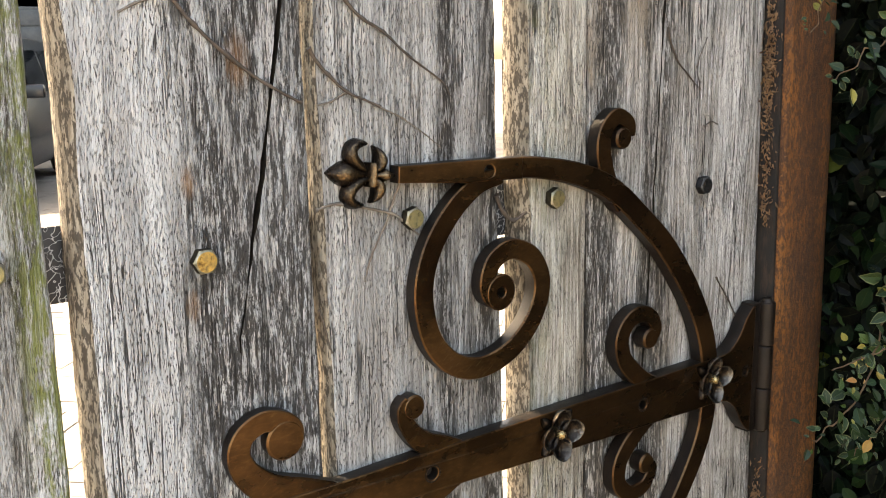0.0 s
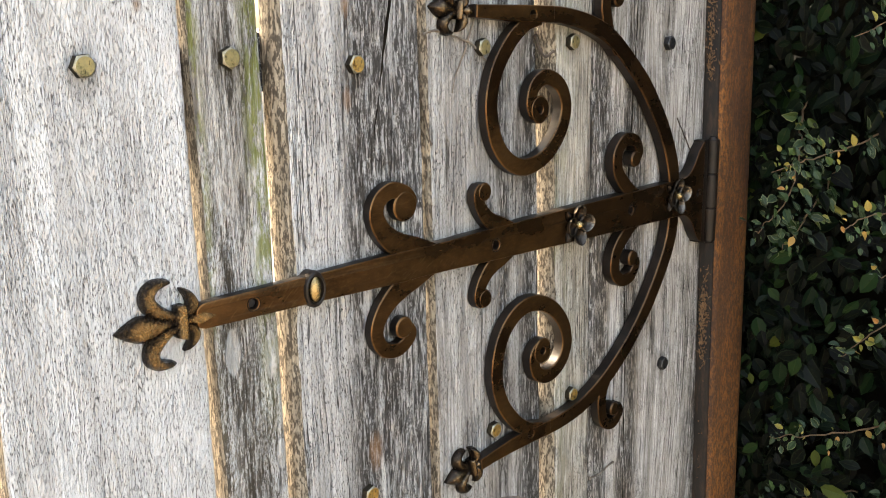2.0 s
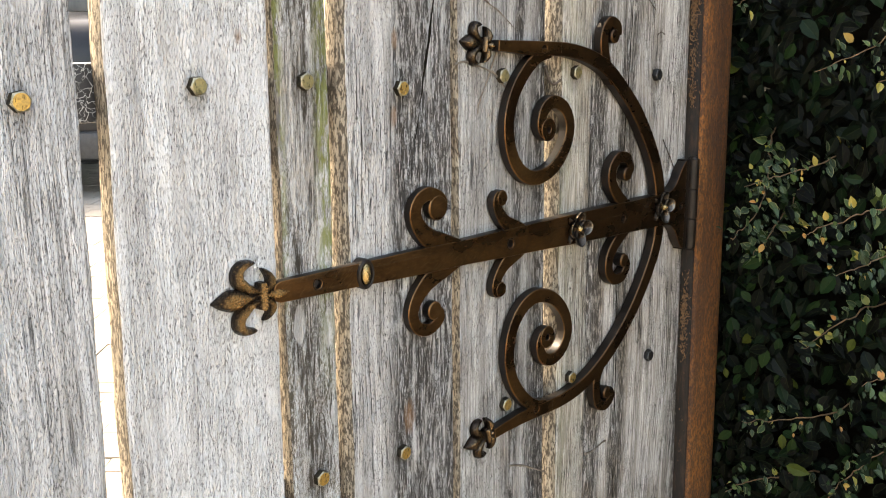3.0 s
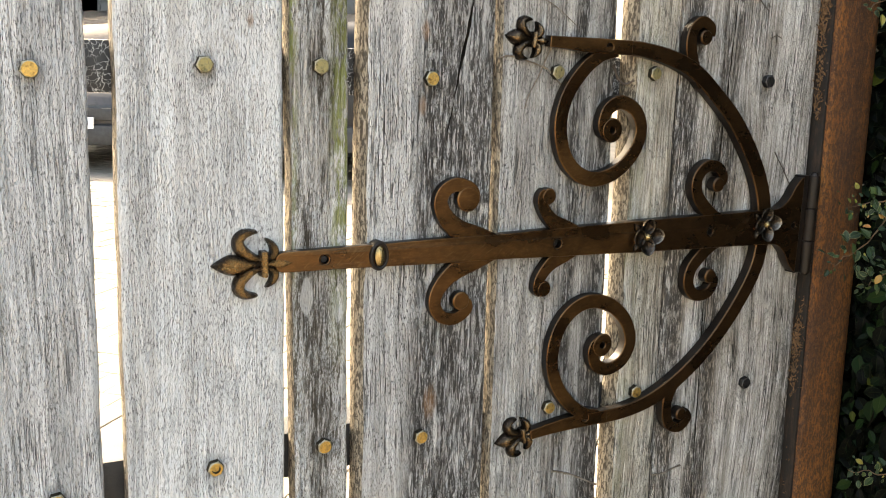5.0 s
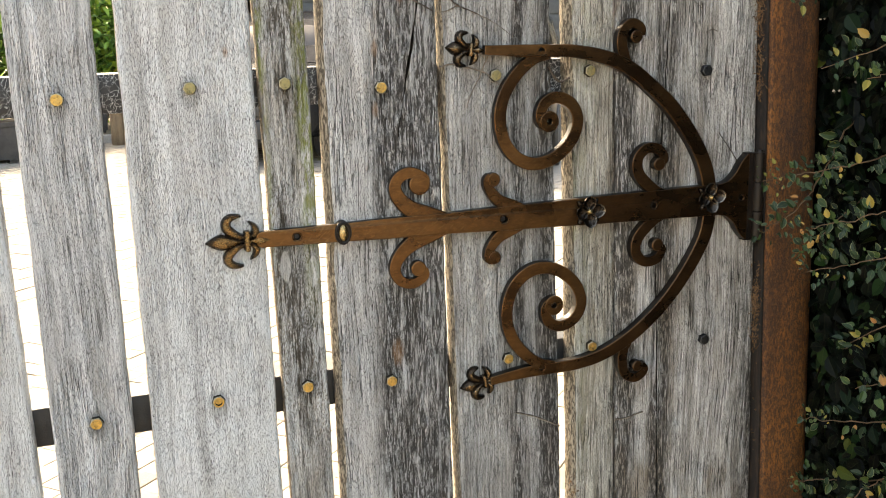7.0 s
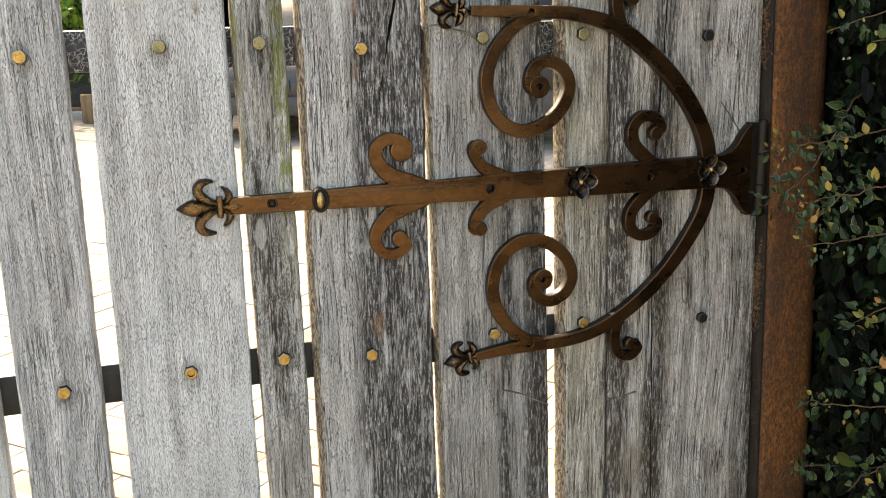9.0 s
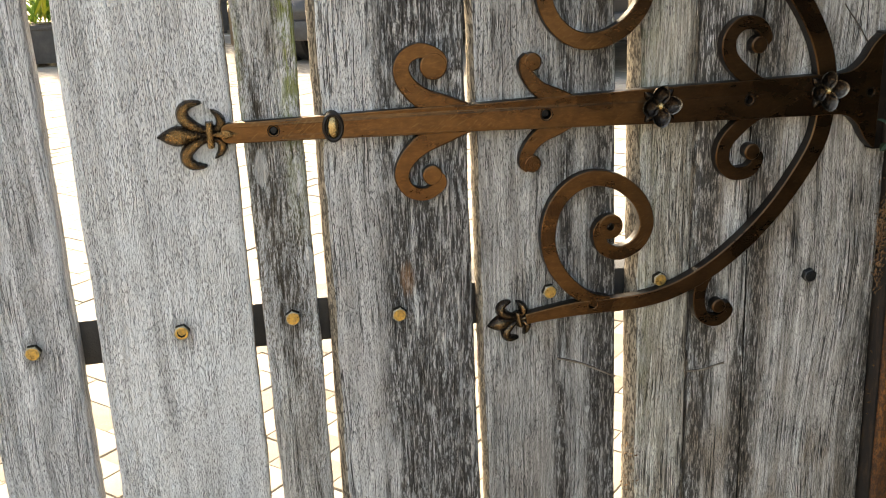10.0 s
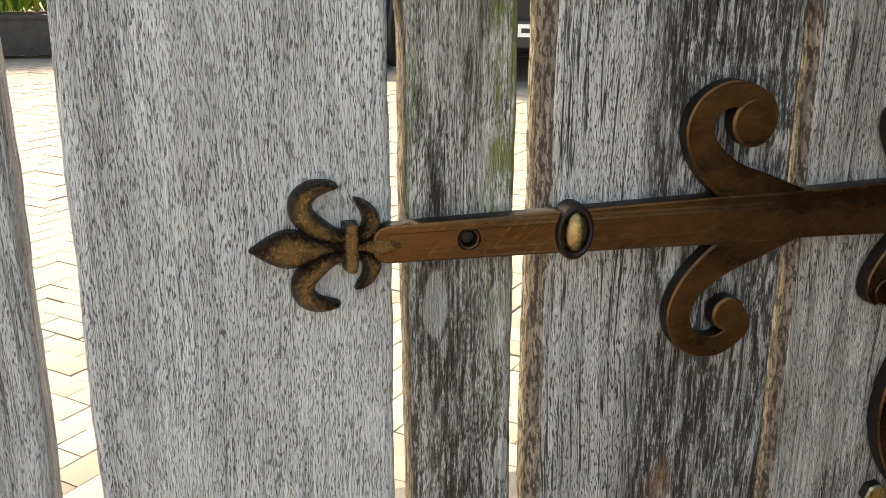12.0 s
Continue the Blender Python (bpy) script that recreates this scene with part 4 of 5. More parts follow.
def litter(name, spots, label):
    """Loose crumbs, dry fibres and flakes caught in a joint: (x, z, spread x, spread z, count)."""
    rng = random.Random(5)
    bm = bmesh.new()
    for x, z, sx, sz, n in spots:
        for _ in range(n):
            c = Vector((x + rng.gauss(0, sx) - 0.034 * (z - 1.1), -0.004 - abs(rng.gauss(0, 0.004)), z + rng.gauss(0, sz)))
            d = Vector((rng.gauss(0, 1), rng.gauss(0, 0.6), rng.gauss(0, 1.4))).normalized()
            e = d.cross(Vector((rng.gauss(0, 1), rng.gauss(0, 1), rng.gauss(0, 1)))).normalized()
            f = d.cross(e)
            l, w = rng.uniform(0.0010, 0.0040), rng.uniform(0.0004, 0.0012)
            v = [bm.verts.new(c + d * l * a + e * w * b + f * w * h) for a, b, h in ((-1, 0, 0), (0, 1, 0), (0, -0.5, 0.8), (0, -0.5, -0.8), (1, 0, 0))]
            for t in ((0, 1, 2), (0, 2, 3), (0, 3, 1), (4, 2, 1), (4, 3, 2), (4, 1, 3)):
                bm.faces.new([v[i] for i in t])
    return tagged(part(name, bm, LITTER, None, "", 0), label, "debris", kind="stuff")


litter("dry_litter", [(0.668, 1.345, 0.0030, 0.035, 420), (0.669, 1.25, 0.003, 0.02, 120), (0.671, 0.965, 0.004, 0.026, 300), (0.673, 0.915, 0.004, 0.012, 60), (0.674, 0.80, 0.003, 0.02, 25),
                     (0.405, 0.74, 0.004, 0.015, 30)],
       "dry brown leaf litter caught between gate and post")


# ---------------------------------------------------------------- dead tendrils on the boards
def twig(points, r0, r1, mat=TWIG, knobs=0):
    line = smooth_line(points, 6)
    bm = bmesh.new()
    rng = random.Random(len(points) * 31 + int(points[0][0] * 1000))
    xy, nor = sides(line)
    rings = []
    for k, (q, n) in enumerate(zip(xy, nor)):
        r = r0 + (r1 - r0) * k / (len(line) - 1)
        r *= 1 + 0.25 * rng.random() + (0.5 if k % 6 == 0 else 0)
        wob = 0.0006 * noise.noise((q[0] * 90, q[1] * 90, 3))
        y = -0.0006 - r - 0.001 * abs(noise.noise((q[0] * 40, q[1] * 40, 7)))
        rings.append([bm.verts.new((q[0] + n[0] * (wob + r * math.cos(a)), y + r * math.sin(a), q[1] + n[1] * (wob + r * math.cos(a)))) for a in [2 * math.pi * i / 7 for i in range(7)]])
    for a, b in zip(rings, rings[1:]):
        for i in range(7):
            bm.faces.new((a[i], a[(i + 1) % 7], b[(i + 1) % 7], b[i]))
    bm.faces.new(rings[0])
    bm.faces.new(rings[-1])
    return tagged(part("dead_tendril", bm, mat, None, "", 60), "dry brown dead vine tendril clinging to the boards", "twig", "dead tendrils on the gate")


twig([(0.150, 1.425), (0.172, 1.398), (0.184, 1.382), (0.194, 1.370), (0.211, 1.355), (0.232, 1.340), (0.252, 1.330)], 0.0012, 0.0007, TWIG_DARK)
twig([(0.158, 1.375), (0.166, 1.379), (0.176, 1.383), (0.190, 1.395)], 0.0005, 0.0008)
twig([(0.257, 1.358), (0.269, 1.344), (0.280, 1.335), (0.302, 1.326)], 0.0010, 0.0006, TWIG_DARK)
twig([(0.261, 1.328), (0.270, 1.330), (0.280, 1.3345)], 0.0005, 0.0006)
twig([(0.262, 1.405), (0.280, 1.384), (0.292, 1.374), (0.305, 1.367), (0.322, 1.354), (0.346, 1.339), (0.352, 1.330)], 0.0011, 0.0003, TWIG_DARK)
twig([(0.302, 1.326), (0.318, 1.318), (0.334, 1.308), (0.345, 1.300)], 0.0005, 0.0002)
twig([(0.258, 1.271), (0.274, 1.273), (0.308, 1.264), (0.319, 1.256), (0.331, 1.247)], 0.0008, 0.0006)
twig([(0.314, 1.281), (0.303, 1.257), (0.293, 1.239), (0.289, 1.226)], 0.0006, 0.0004)
twig([(0.613, 1.181), (0.630, 1.160), (0.640, 1.146)], 0.0005, 0.0006, TWIG_DARK)
twig([(0.343, 0.863), (0.360, 0.858), (0.375, 0.851), (0.401, 0.837)], 0.0010, 0.0008)
twig([(0.477, 0.833), (0.495, 0.833), (0.516, 0.838)], 0.0010, 0.0008)
twig([(0.545, 1.372), (0.555, 1.352), (0.570, 1.338), (0.584, 1.327)], 0.0006, 0.0004, TWIG_DARK)
twig([(0.584, 1.327), (0.580, 1.345), (0.590, 1.365)], 0.0003, 0.0003, TWIG_DARK)
twig([(0.386, 1.268), (0.393, 1.256), (0.402, 1.250), (0.412, 1.254)], 0.0012, 0.0009, TWIG_DARK)
twig([(0.258, 1.215), (0.262, 1.200), (0.266, 1.188)], 0.0006, 0.0004, TWIG_DARK)
twig([(0.590, 1.300), (0.598, 1.303), (0.606, 1.301)], 0.0005, 0.0004, TWIG_DARK)


# ---------------------------------------------------------------- leaves
STATIONS = ((0.16, 0.34), (0.42, 0.50), (0.72, 0.36))


def leaf_geometry(base, along, normal, length, width, fold=0.18, droop=0.12):
    """Vertices, faces and rim values of one pointed oval leaf, folded along its midrib."""
    along = along.normalized()
    side = along.cross(normal).normalized()
    up_ = side.cross(along)
    v, rim = [base], [0.3]
    for t, w in STATIONS:
        mid = base + along * (t * length) - up_ * (droop * length * t * t)
        for s in (-1, 0, 1):
            v.append(mid + side * (s * w * width) + up_ * (abs(s) * fold * width * w * 2))
            rim.append(float(abs(s)))
    v.append(base + along * length - up_ * droop * length)
    rim.append(1.0)
    f = [(0, 2, 1), (0, 3, 2)]
    for k in (1, 4):
        f += [(k, k + 1, k + 4, k + 3), (k + 1, k + 2, k + 5, k + 4)]
    f += [(7, 8, 10), (8, 9, 10)]
    return v, f, rim


def leaves_mesh(name, specs):
    verts, faces, rims = [], [], []
    for spec in specs:
        v, f, r = leaf_geometry(*spec)
        n = len(verts)
        verts += [tuple(p) for p in v]
        faces += [tuple(i + n for i in q) for q in f]
        rims += r
    me = bpy.data.meshes.new(name)
    me.from_pydata(verts, [], faces)
    me.attributes.new("rim", 'FLOAT', 'POINT').data.foreach_set("value", rims)
    return me


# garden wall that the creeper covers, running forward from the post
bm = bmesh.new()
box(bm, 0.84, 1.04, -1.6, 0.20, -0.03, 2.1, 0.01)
# unseen return behind the post, added to block light leaking past it
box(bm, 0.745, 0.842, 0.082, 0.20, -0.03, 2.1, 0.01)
tagged(part("wall_east", bm, HEDGE_WALL, None, "", 0), "garden wall under the creeper, coloured near black for the shade between leaves", "wall", kind="structure")
# unseen walls, added to close the place and shade the ground before the gate
for name, x0, x1 in (("wall_west", -3.2, -0.74), ("wall_north", 1.04, 3.4)):
    bm = bmesh.new()
    box(bm, x0, x1, 0.0, 0.20, -0.03, 2.1, 0.01)
    tagged(part(name, bm, CONCRETE, None, "", 0), "plain grey unseen wall added beside the gate", "wall", kind="structure")
rng = random.Random(11)
specs = []
for k in range(10000):
    y = 0.0 - 1.15 * rng.random() ** 1.5
    z = 0.30 + 1.55 * rng.random() if rng.random() < 0.25 else 0.62 + 0.88 * rng.random()
    lump = 0.05 * noise.noise((y * 9, z * 9, 3)) + 0.03 * noise.noise((y * 17, z * 17, 8))
    x = 0.765 + 0.02 * y - max(0.0, min(1.0, -y / 0.10)) * (0.022 + lump) - (1 - rng.random() ** 0.8 * 2.2) * 0.045 * min(1, 0.3 - y * 5) + 0.034 * (1.33 - z) * max(0, 1 + y * 4)
    if y > -0.02:
        x = max(x, 0.755 + 0.034 * (1.33 - z))
    nrm = Vector((-1 + 0.5 * rng.gauss(0, 1), -0.55 + 0.5 * rng.gauss(0, 1), 0.45 + 0.4 * rng.gauss(0, 1))).normalized()
    al = Vector((-0.2 * rng.random(), rng.gauss(0, 0.7), -0.7 + rng.gauss(0, 0.5)))
    size = rng.uniform(0.013, 0.029)
    specs.append((Vector((x, y, z)), al, nrm, size, size * rng.uniform(0.50, 0.66), 0.12, rng.uniform(0.0, 0.25)))
ivy = finish("creeper", leaves_mesh("creeper", specs), SHADED_LEAF, None, "", 0)
tagged(ivy, "dense green creeping fig covering the wall, coloured near black for shade", "creeper", kind="stuff")

# sprigs of young leaves that stand out from the creeper
LEAF_SHAPES = []
for k in range(5):
    rr = random.Random(40 + k)
    LEAF_SHAPES.append(leaves_mesh("leaf", [(Vector((0, 0, 0)), Vector((1, 0, 0)), Vector((0, 0, 1)), 1.0, 0.55 + 0.12 * rr.random(), 0.10 + 0.25 * rr.random(), 0.35 * rr.random())]))
    LEAF_SHAPES[-1].materials.append(SPRIG_LEAF)


def sprig(points, leaves, size, seed):
    """A thin woody shoot (x, y, z points) with leaves on both sides."""
    rng = random.Random(seed)
    top = thing("creeper_sprig", points[0], "thin creeper shoot with variegated green and yellow leaves", "plant", "shoots of the creeper")
    o = Vector(points[0])
    line = [Vector(tuple(q)) - o + 0.006 * Vector((noise.noise((seed, i * 0.45, 1)), noise.noise((seed, i * 0.45, 5)), noise.noise((seed, i * 0.45, 9)))) for i, q in enumerate(smooth_line(points, 6))]
    bm = bmesh.new()
    rings = []
    for k, p in enumerate(line):
        d = (line[min(k + 1, len(line) - 1)] - line[max(k - 1, 0)]).normalized()
        a = d.cross(Vector((0, 0.2, 1))).normalized()
        b = d.cross(a)
        r = 0.0010 * (1 - 0.6 * k / len(line)) * (1.25 if k % 4 == 0 else 1)
        rings.append([bm.verts.new(p + a * r * math.cos(t) + b * r * math.sin(t)) for t in [2 * math.pi * i / 6 for i in range(6)]])
    for a, b in zip(rings, rings[1:]):
        for i in range(6):
            bm.faces.new((a[i], a[(i + 1) % 6], b[(i + 1) % 6], b[i]))
    bm.faces.new(rings[0])
    bm.faces.new(rings[-1])
    part("stem", bm, STEM, top, "", 60)
    for k in range(leaves):
        f = min(0.999, max(0.02, (k + 0.6) / leaves + rng.gauss(0, 0.05)))
        i = min(len(line) - 2, int(f * (len(line) - 1)))
        p, d = line[i], (line[i + 1] - line[i]).normalized()
        side = d.cross(Vector((-0.5, -0.8, 0.3))).normalized() * (1 if k % 2 else -1)
        al = (side + d * rng.uniform(0.1, 0.9) + Vector((rng.gauss(0, 0.25), -0.25 + rng.gauss(0, 0.25), rng.gauss(0, 0.25)))).normalized()
        nrm = Vector((-0.45 + rng.gauss(0, 0.7), -0.8, 0.35 + rng.gauss(0, 0.7))).normalized()
        s = size * rng.choice((0.45, 0.6, 0.8, 1.0, 1.35)) * rng.uniform(0.85, 1.15) * (1 - 0.35 * f)
        sd = al.cross(nrm).normalized()
        u = sd.cross(al)
        ob = new("leaf", LEAF_SHAPES[rng.randrange(5)])
        ob.parent = top
        ob.matrix_local = Matrix.Translation(p + al * (0.002 + 0.010 * rng.random()) + Vector((rng.gauss(0, 0.003), rng.gauss(0, 0.005), rng.gauss(0, 0.004)))) @ Matrix((al, sd, u)).transposed().to_4x4() @ Matrix.Diagonal((s, s, s, 1))


SPRIGS = [
    ([(0.755, -0.070, 1.200), (0.715, -0.085, 1.165), (0.680, -0.100, 1.130), (0.650, -0.104, 1.102), (0.625, -0.100, 1.086), (0.604, -0.098, 1.076)], 30, 0.0165),
    ([(0.755, -0.170, 1.175), (0.700, -0.150, 1.158), (0.655, -0.130, 1.148), (0.620, -0.122, 1.143), (0.592, -0.118, 1.140)], 34, 0.0135),
    ([(0.745, -0.26, 1.135), (0.690, -0.24, 1.125), (0.650, -0.215, 1.112), (0.615, -0.195, 1.103), (0.585, -0.19, 1.098)], 34, 0.0160),
    ([(0.745, -0.30, 1.110), (0.690, -0.275, 1.088), (0.635, -0.255, 1.078), (0.590, -0.245, 1.072), (0.555, -0.235, 1.068)], 34, 0.0160),
    ([(0.750, -0.11, 1.120), (0.715, -0.105, 1.090), (0.685, -0.100, 1.062), (0.668, -0.095, 1.050)], 22, 0.0160),
    ([(0.750, -0.26, 1.340), (0.695, -0.230, 1.305), (0.655, -0.200, 1.280), (0.612, -0.175, 1.262)], 22, 0.0175),
    ([(0.750, -0.33, 1.330), (0.695, -0.290, 1.290), (0.645, -0.250, 1.262), (0.610, -0.240, 1.254)], 22, 0.0175),
    ([(0.755, -0.11, 1.405), (0.715, -0.090, 1.378), (0.685, -0.072, 1.352), (0.664, -0.060, 1.332)], 18, 0.0170),
    ([(0.735, -0.06, 1.460), (0.700, -0.048, 1.430), (0.678, -0.040, 1.400), (0.668, -0.036, 1.368)], 16, 0.0140),
    ([(0.750, -0.30, 0.960), (0.695, -0.280, 0.952), (0.645, -0.262, 0.946), (0.615, -0.250, 0.942)], 22, 0.0175),
    ([(0.755, -0.20, 0.870), (0.720, -0.160, 0.852), (0.695, -0.120, 0.844), (0.680, -0.090, 0.838)], 20, 0.0150),
    ([(0.750, -0.28, 0.860), (0.705, -0.250, 0.840), (0.672, -0.225, 0.815), (0.656, -0.210, 0.785)], 24, 0.0150),
    ([(0.755, -0.16, 0.770), (0.722, -0.120, 0.762), (0.702, -0.090, 0.750), (0.688, -0.070, 0.736)], 18, 0.0150),
    ([(0.755, -0.36, 1.220), (0.705, -0.33, 1.200), (0.665, -0.305, 1.180), (0.640, -0.29, 1.165)], 20, 0.0170),
    ([(0.755, -0.22, 1.000), (0.715, -0.195, 0.985), (0.690, -0.175, 0.965), (0.676, -0.16, 0.948)], 18, 0.0160),
]
for k, (pts, n, size) in enumerate(SPRIGS):
    sprig(pts, round(3.0 * n), 0.78 * size, 60 + k)


# ---------------------------------------------------------------- the yard behind the gate
def wheel(parent, x, y, r, side):
    """side: +1 or -1, the way the outer face looks along y."""
    ty = part("wheel", lathe(bmesh.new(), [(r * 0.62, -0.10), (r * 0.93, -0.10), (r, -0.075), (r, 0.075), (r * 0.93, 0.10), (r * 0.62, 0.10)], (x, y, r), 'Y', 32), TYRE, parent, "black rubber tyre")
    bm = bmesh.new()
    lathe(bm, [(r * 0.64, -0.02 * -side), (r * 0.64, -side * 0.095), (r * 0.58, -side * 0.09), (r * 0.56, -side * 0.05)], (x, y, r), 'Y', 28)
    for k in range(5):
        a = 2 * math.pi * k / 5
        c, s = math.cos(a), math.sin(a)
        ring = []
        for d, w in ((0.03, 0.05), (r * 0.60, 0.03)):
            for q, dep in ((-1, 0.095), (1, 0.095), (1, 0.07), (-1, 0.07)):
                ring.append(bm.verts.new((x + d * c - q * w * s, y + side * dep, r + d * s + q * w * c)))
        for i in range(4):
            bm.faces.new((ring[i], ring[(i + 1) % 4], ring[4 + (i + 1) % 4], ring[4 + i]))
        bm.faces.new(ring[:4])
        bm.faces.new(ring[4:])
    part("rim", bm, RIM, ty, "five-spoke alloy rim")


def car(at, turn, paint, label):
    """A parked five-door car; its nose looks along +x before it is turned."""
    c = thing("car", (0, 0, 0), label, "car", "parked cars")
    st = [(-2.05, 0.42, 0.95, 1.00, 0.74, 0.60), (-1.95, 0.30, 0.98, 1.40, 0.84, 0.66), (-1.55, 0.26, 1.00, 1.56, 0.88, 0.68), (-0.6, 0.24, 0.98, 1.62, 0.90, 0.70), (0.15, 0.24, 0.96, 1.58, 0.90, 0.69),
          (0.62, 0.24, 0.95, 1.36, 0.90, 0.68), (1.02, 0.25, 0.96, 1.02, 0.89, 0.78), (1.60, 0.26, 0.86, 0.93, 0.86, 0.74), (1.95, 0.30, 0.74, 0.80, 0.80, 0.66), (2.10, 0.40, 0.62, 0.66, 0.66, 0.55)]
    line = smooth_line(st, 5)
    bm = bmesh.new()
    rings = []
    for x, zl, zb, zr, w, wr in line:
        half_ = [(w * 0.92, zl), (w, zl + 0.12), (w * 1.01, (zl + zb) / 2), (w * 0.97, zb), ((w + wr) / 2 * 0.98, (zb + zr) / 2 + 0.02), (wr, zr - 0.03), (wr * 0.82, zr), (0.0, zr + 0.012)]
        ring = half_ + [(-a, b) for a, b in half_[-2::-1]]
        rings.append([bm.verts.new((x, a, b)) for a, b in ring])
    for a, b in zip(rings, rings[1:]):
        for i in range(len(a)):
            bm.faces.new((a[i], a[(i + 1) % len(a)], b[(i + 1) % len(a)], b[i]))
    bm.faces.new(rings[0])
    bm.faces.new(rings[-1])
    body = part("body", bm, paint, c, "", 40)
    for s in (1, -1):
        for x0, x1, n0 in ((-1.45, -0.60, "side_window"), (-0.52, 0.42, "side_window")):
            bm = bmesh.new()
            v = [bm.verts.new(p) for p in ((x0, s * 0.880, 1.02), (x1, s * 0.885, 1.00), (x1 - (0.28 if x1 > 0 else 0.0), s * 0.745, 1.46), (x0 + (0.20 if x0 < -1 else 0.0), s * 0.735, 1.48))]
            f = bm.faces.new(v)
            bmesh.ops.solidify(bm, geom=[f], thickness=0.02)
            part(n0, bm, TINTED, c)
        for x in (-1.30, 1.32):
            wheel(c, x, s * 0.80, 0.33, s)
            part("wheel_arch", lathe(bmesh.new(), [(0.40, -0.03), (0.415, 0.0), (0.40, 0.03)], (x, s * 0.865, 0.36), 'Y', 28), BLACK_TRIM, c)
        part("headlamp", box(bmesh.new(), 1.84, 2.03, s * 0.60 - 0.15, s * 0.60 + 0.15, 0.58, 0.72, 0.03), CLEAR_LENS, c)
        part("tail_lamp", box(bmesh.new(), -2.06, -1.90, s * 0.72 - 0.06, s * 0.72 + 0.06, 0.72, 0.84, 0.02), RED_LENS, c)
        part("wing_mirror", box(bmesh.new(), 0.55, 0.70, s * 0.98 - 0.10, s * 0.98 + 0.10, 0.98, 1.12, 0.035), paint, c)
    for x, y0 in ((0.84, 1.19), (-1.86, 1.24)):
        bm = bmesh.new()
        k = 1 if x > 0 else -1
        if k > 0:
            pts = ((1.02, -0.74, 1.03), (1.02, 0.74, 1.03), (0.42, 0.62, 1.50), (0.42, -0.62, 1.50))
        else:
            pts = ((-2.02, -0.64, 1.06), (-2.02, 0.64, 1.06), (-1.86, 0.60, 1.46), (-1.86, -0.60, 1.46))
        f = bm.faces.new([bm.verts.new(p) for p in pts])
        bmesh.ops.solidify(bm, geom=[f], thickness=0.02 * k)
        part("windscreen" if k > 0 else "rear_window", bm, TINTED, c)
    part("front_bumper", box(bmesh.new(), 1.95, 2.16, -0.72, 0.72, 0.28, 0.48, 0.05), BLACK_TRIM, c)
    part("rear_bumper", box(bmesh.new(), -2.14, -1.95, -0.76, 0.76, 0.34, 0.58, 0.05), BLACK_TRIM, c)
    part("grille", box(bmesh.new(), 2.02, 2.13, -0.36, 0.36, 0.52, 0.64, 0.02), BLACK_TRIM, c)
    for x in (2.15, -2.13):
        pl = part("number_plate", box(bmesh.new(), x - 0.012, x + 0.012, -0.19, 0.19, 0.44, 0.55, 0.004), WHITE_PAINT, c, "white plate with dark bars")
        sx = 1 if x > 0 else -1
        part("plate_bar", box(bmesh.new(), x + sx * 0.0125, x + sx * 0.016, -0.14, 0.14, 0.475, 0.515), BLACK_TRIM, pl)
    c.matrix_world = pose(*at, 0, 0, turn)
    return c


car((2.05, 11.0, 0), -117, CAR_SILVER, "dark grey car parked in the shade on the paved yard")
car((4.0, 9.35, 0), 62, CAR_DARK, "dark car with red tail lamps parked on the yard")


# building behind the cars
house = thing("house", (0, 0, 0), "pale rendered house in its own shade behind the cars, unseen gable added to shade the yard", "house")
# gable height and overhanging roof are unseen, added to cast the yard's shade
bm = bmesh.new()
face = bm.faces.new([bm.verts.new(p) for p in ((0.2, 16.0, -0.03), (9.0, 16.0, -0.03), (9.0, 16.0, 5.45), (4.6, 16.0, 9.15), (0.2, 16.0, 5.45))])
bmesh.ops.solidify(bm, geom=[face], thickness=0.3)
part("wall", bm, RENDERED_WALL, house, "", 0)
for x0 in (0.2, 8.7):
    part("wall", box(bmesh.new(), x0, x0 + 0.3, 16.32, 24.0, -0.03, 4.5, 0.01), RENDERED_WALL, house, "", 0)
bm = bmesh.new()
v = [bm.verts.new(p) for p in ((-0.9, 15.0, 4.75), (4.6, 15.0, 9.40), (10.1, 15.0, 4.75), (10.1, 24.6, 4.75), (4.6, 24.6, 9.40), (-0.9, 24.6, 4.75))]
fs = [bm.faces.new((v[0], v[1], v[4], v[5])), bm.faces.new((v[1], v[2], v[3], v[4]))]
bmesh.ops.solidify(bm, geom=fs, thickness=0.12)
part("shade_roof", bm, ROOF, house, "", 0)
for x0 in (2.4, 6.4):
    d = part("garage_door", box(bmesh.new(), x0, x0 + 2.6, 15.95, 16.0, -0.02, 2.2, 0.01), DARK_DOOR, house, "dark roller door", 0)
    for k in range(8):
        part("slat", box(bmesh.new(), x0 + 0.04, x0 + 2.56, 15.925, 15.95, 0.05 + 0.265 * k, 0.05 + 0.265 * k + 0.235, 0.008), DARK_DOOR, d)


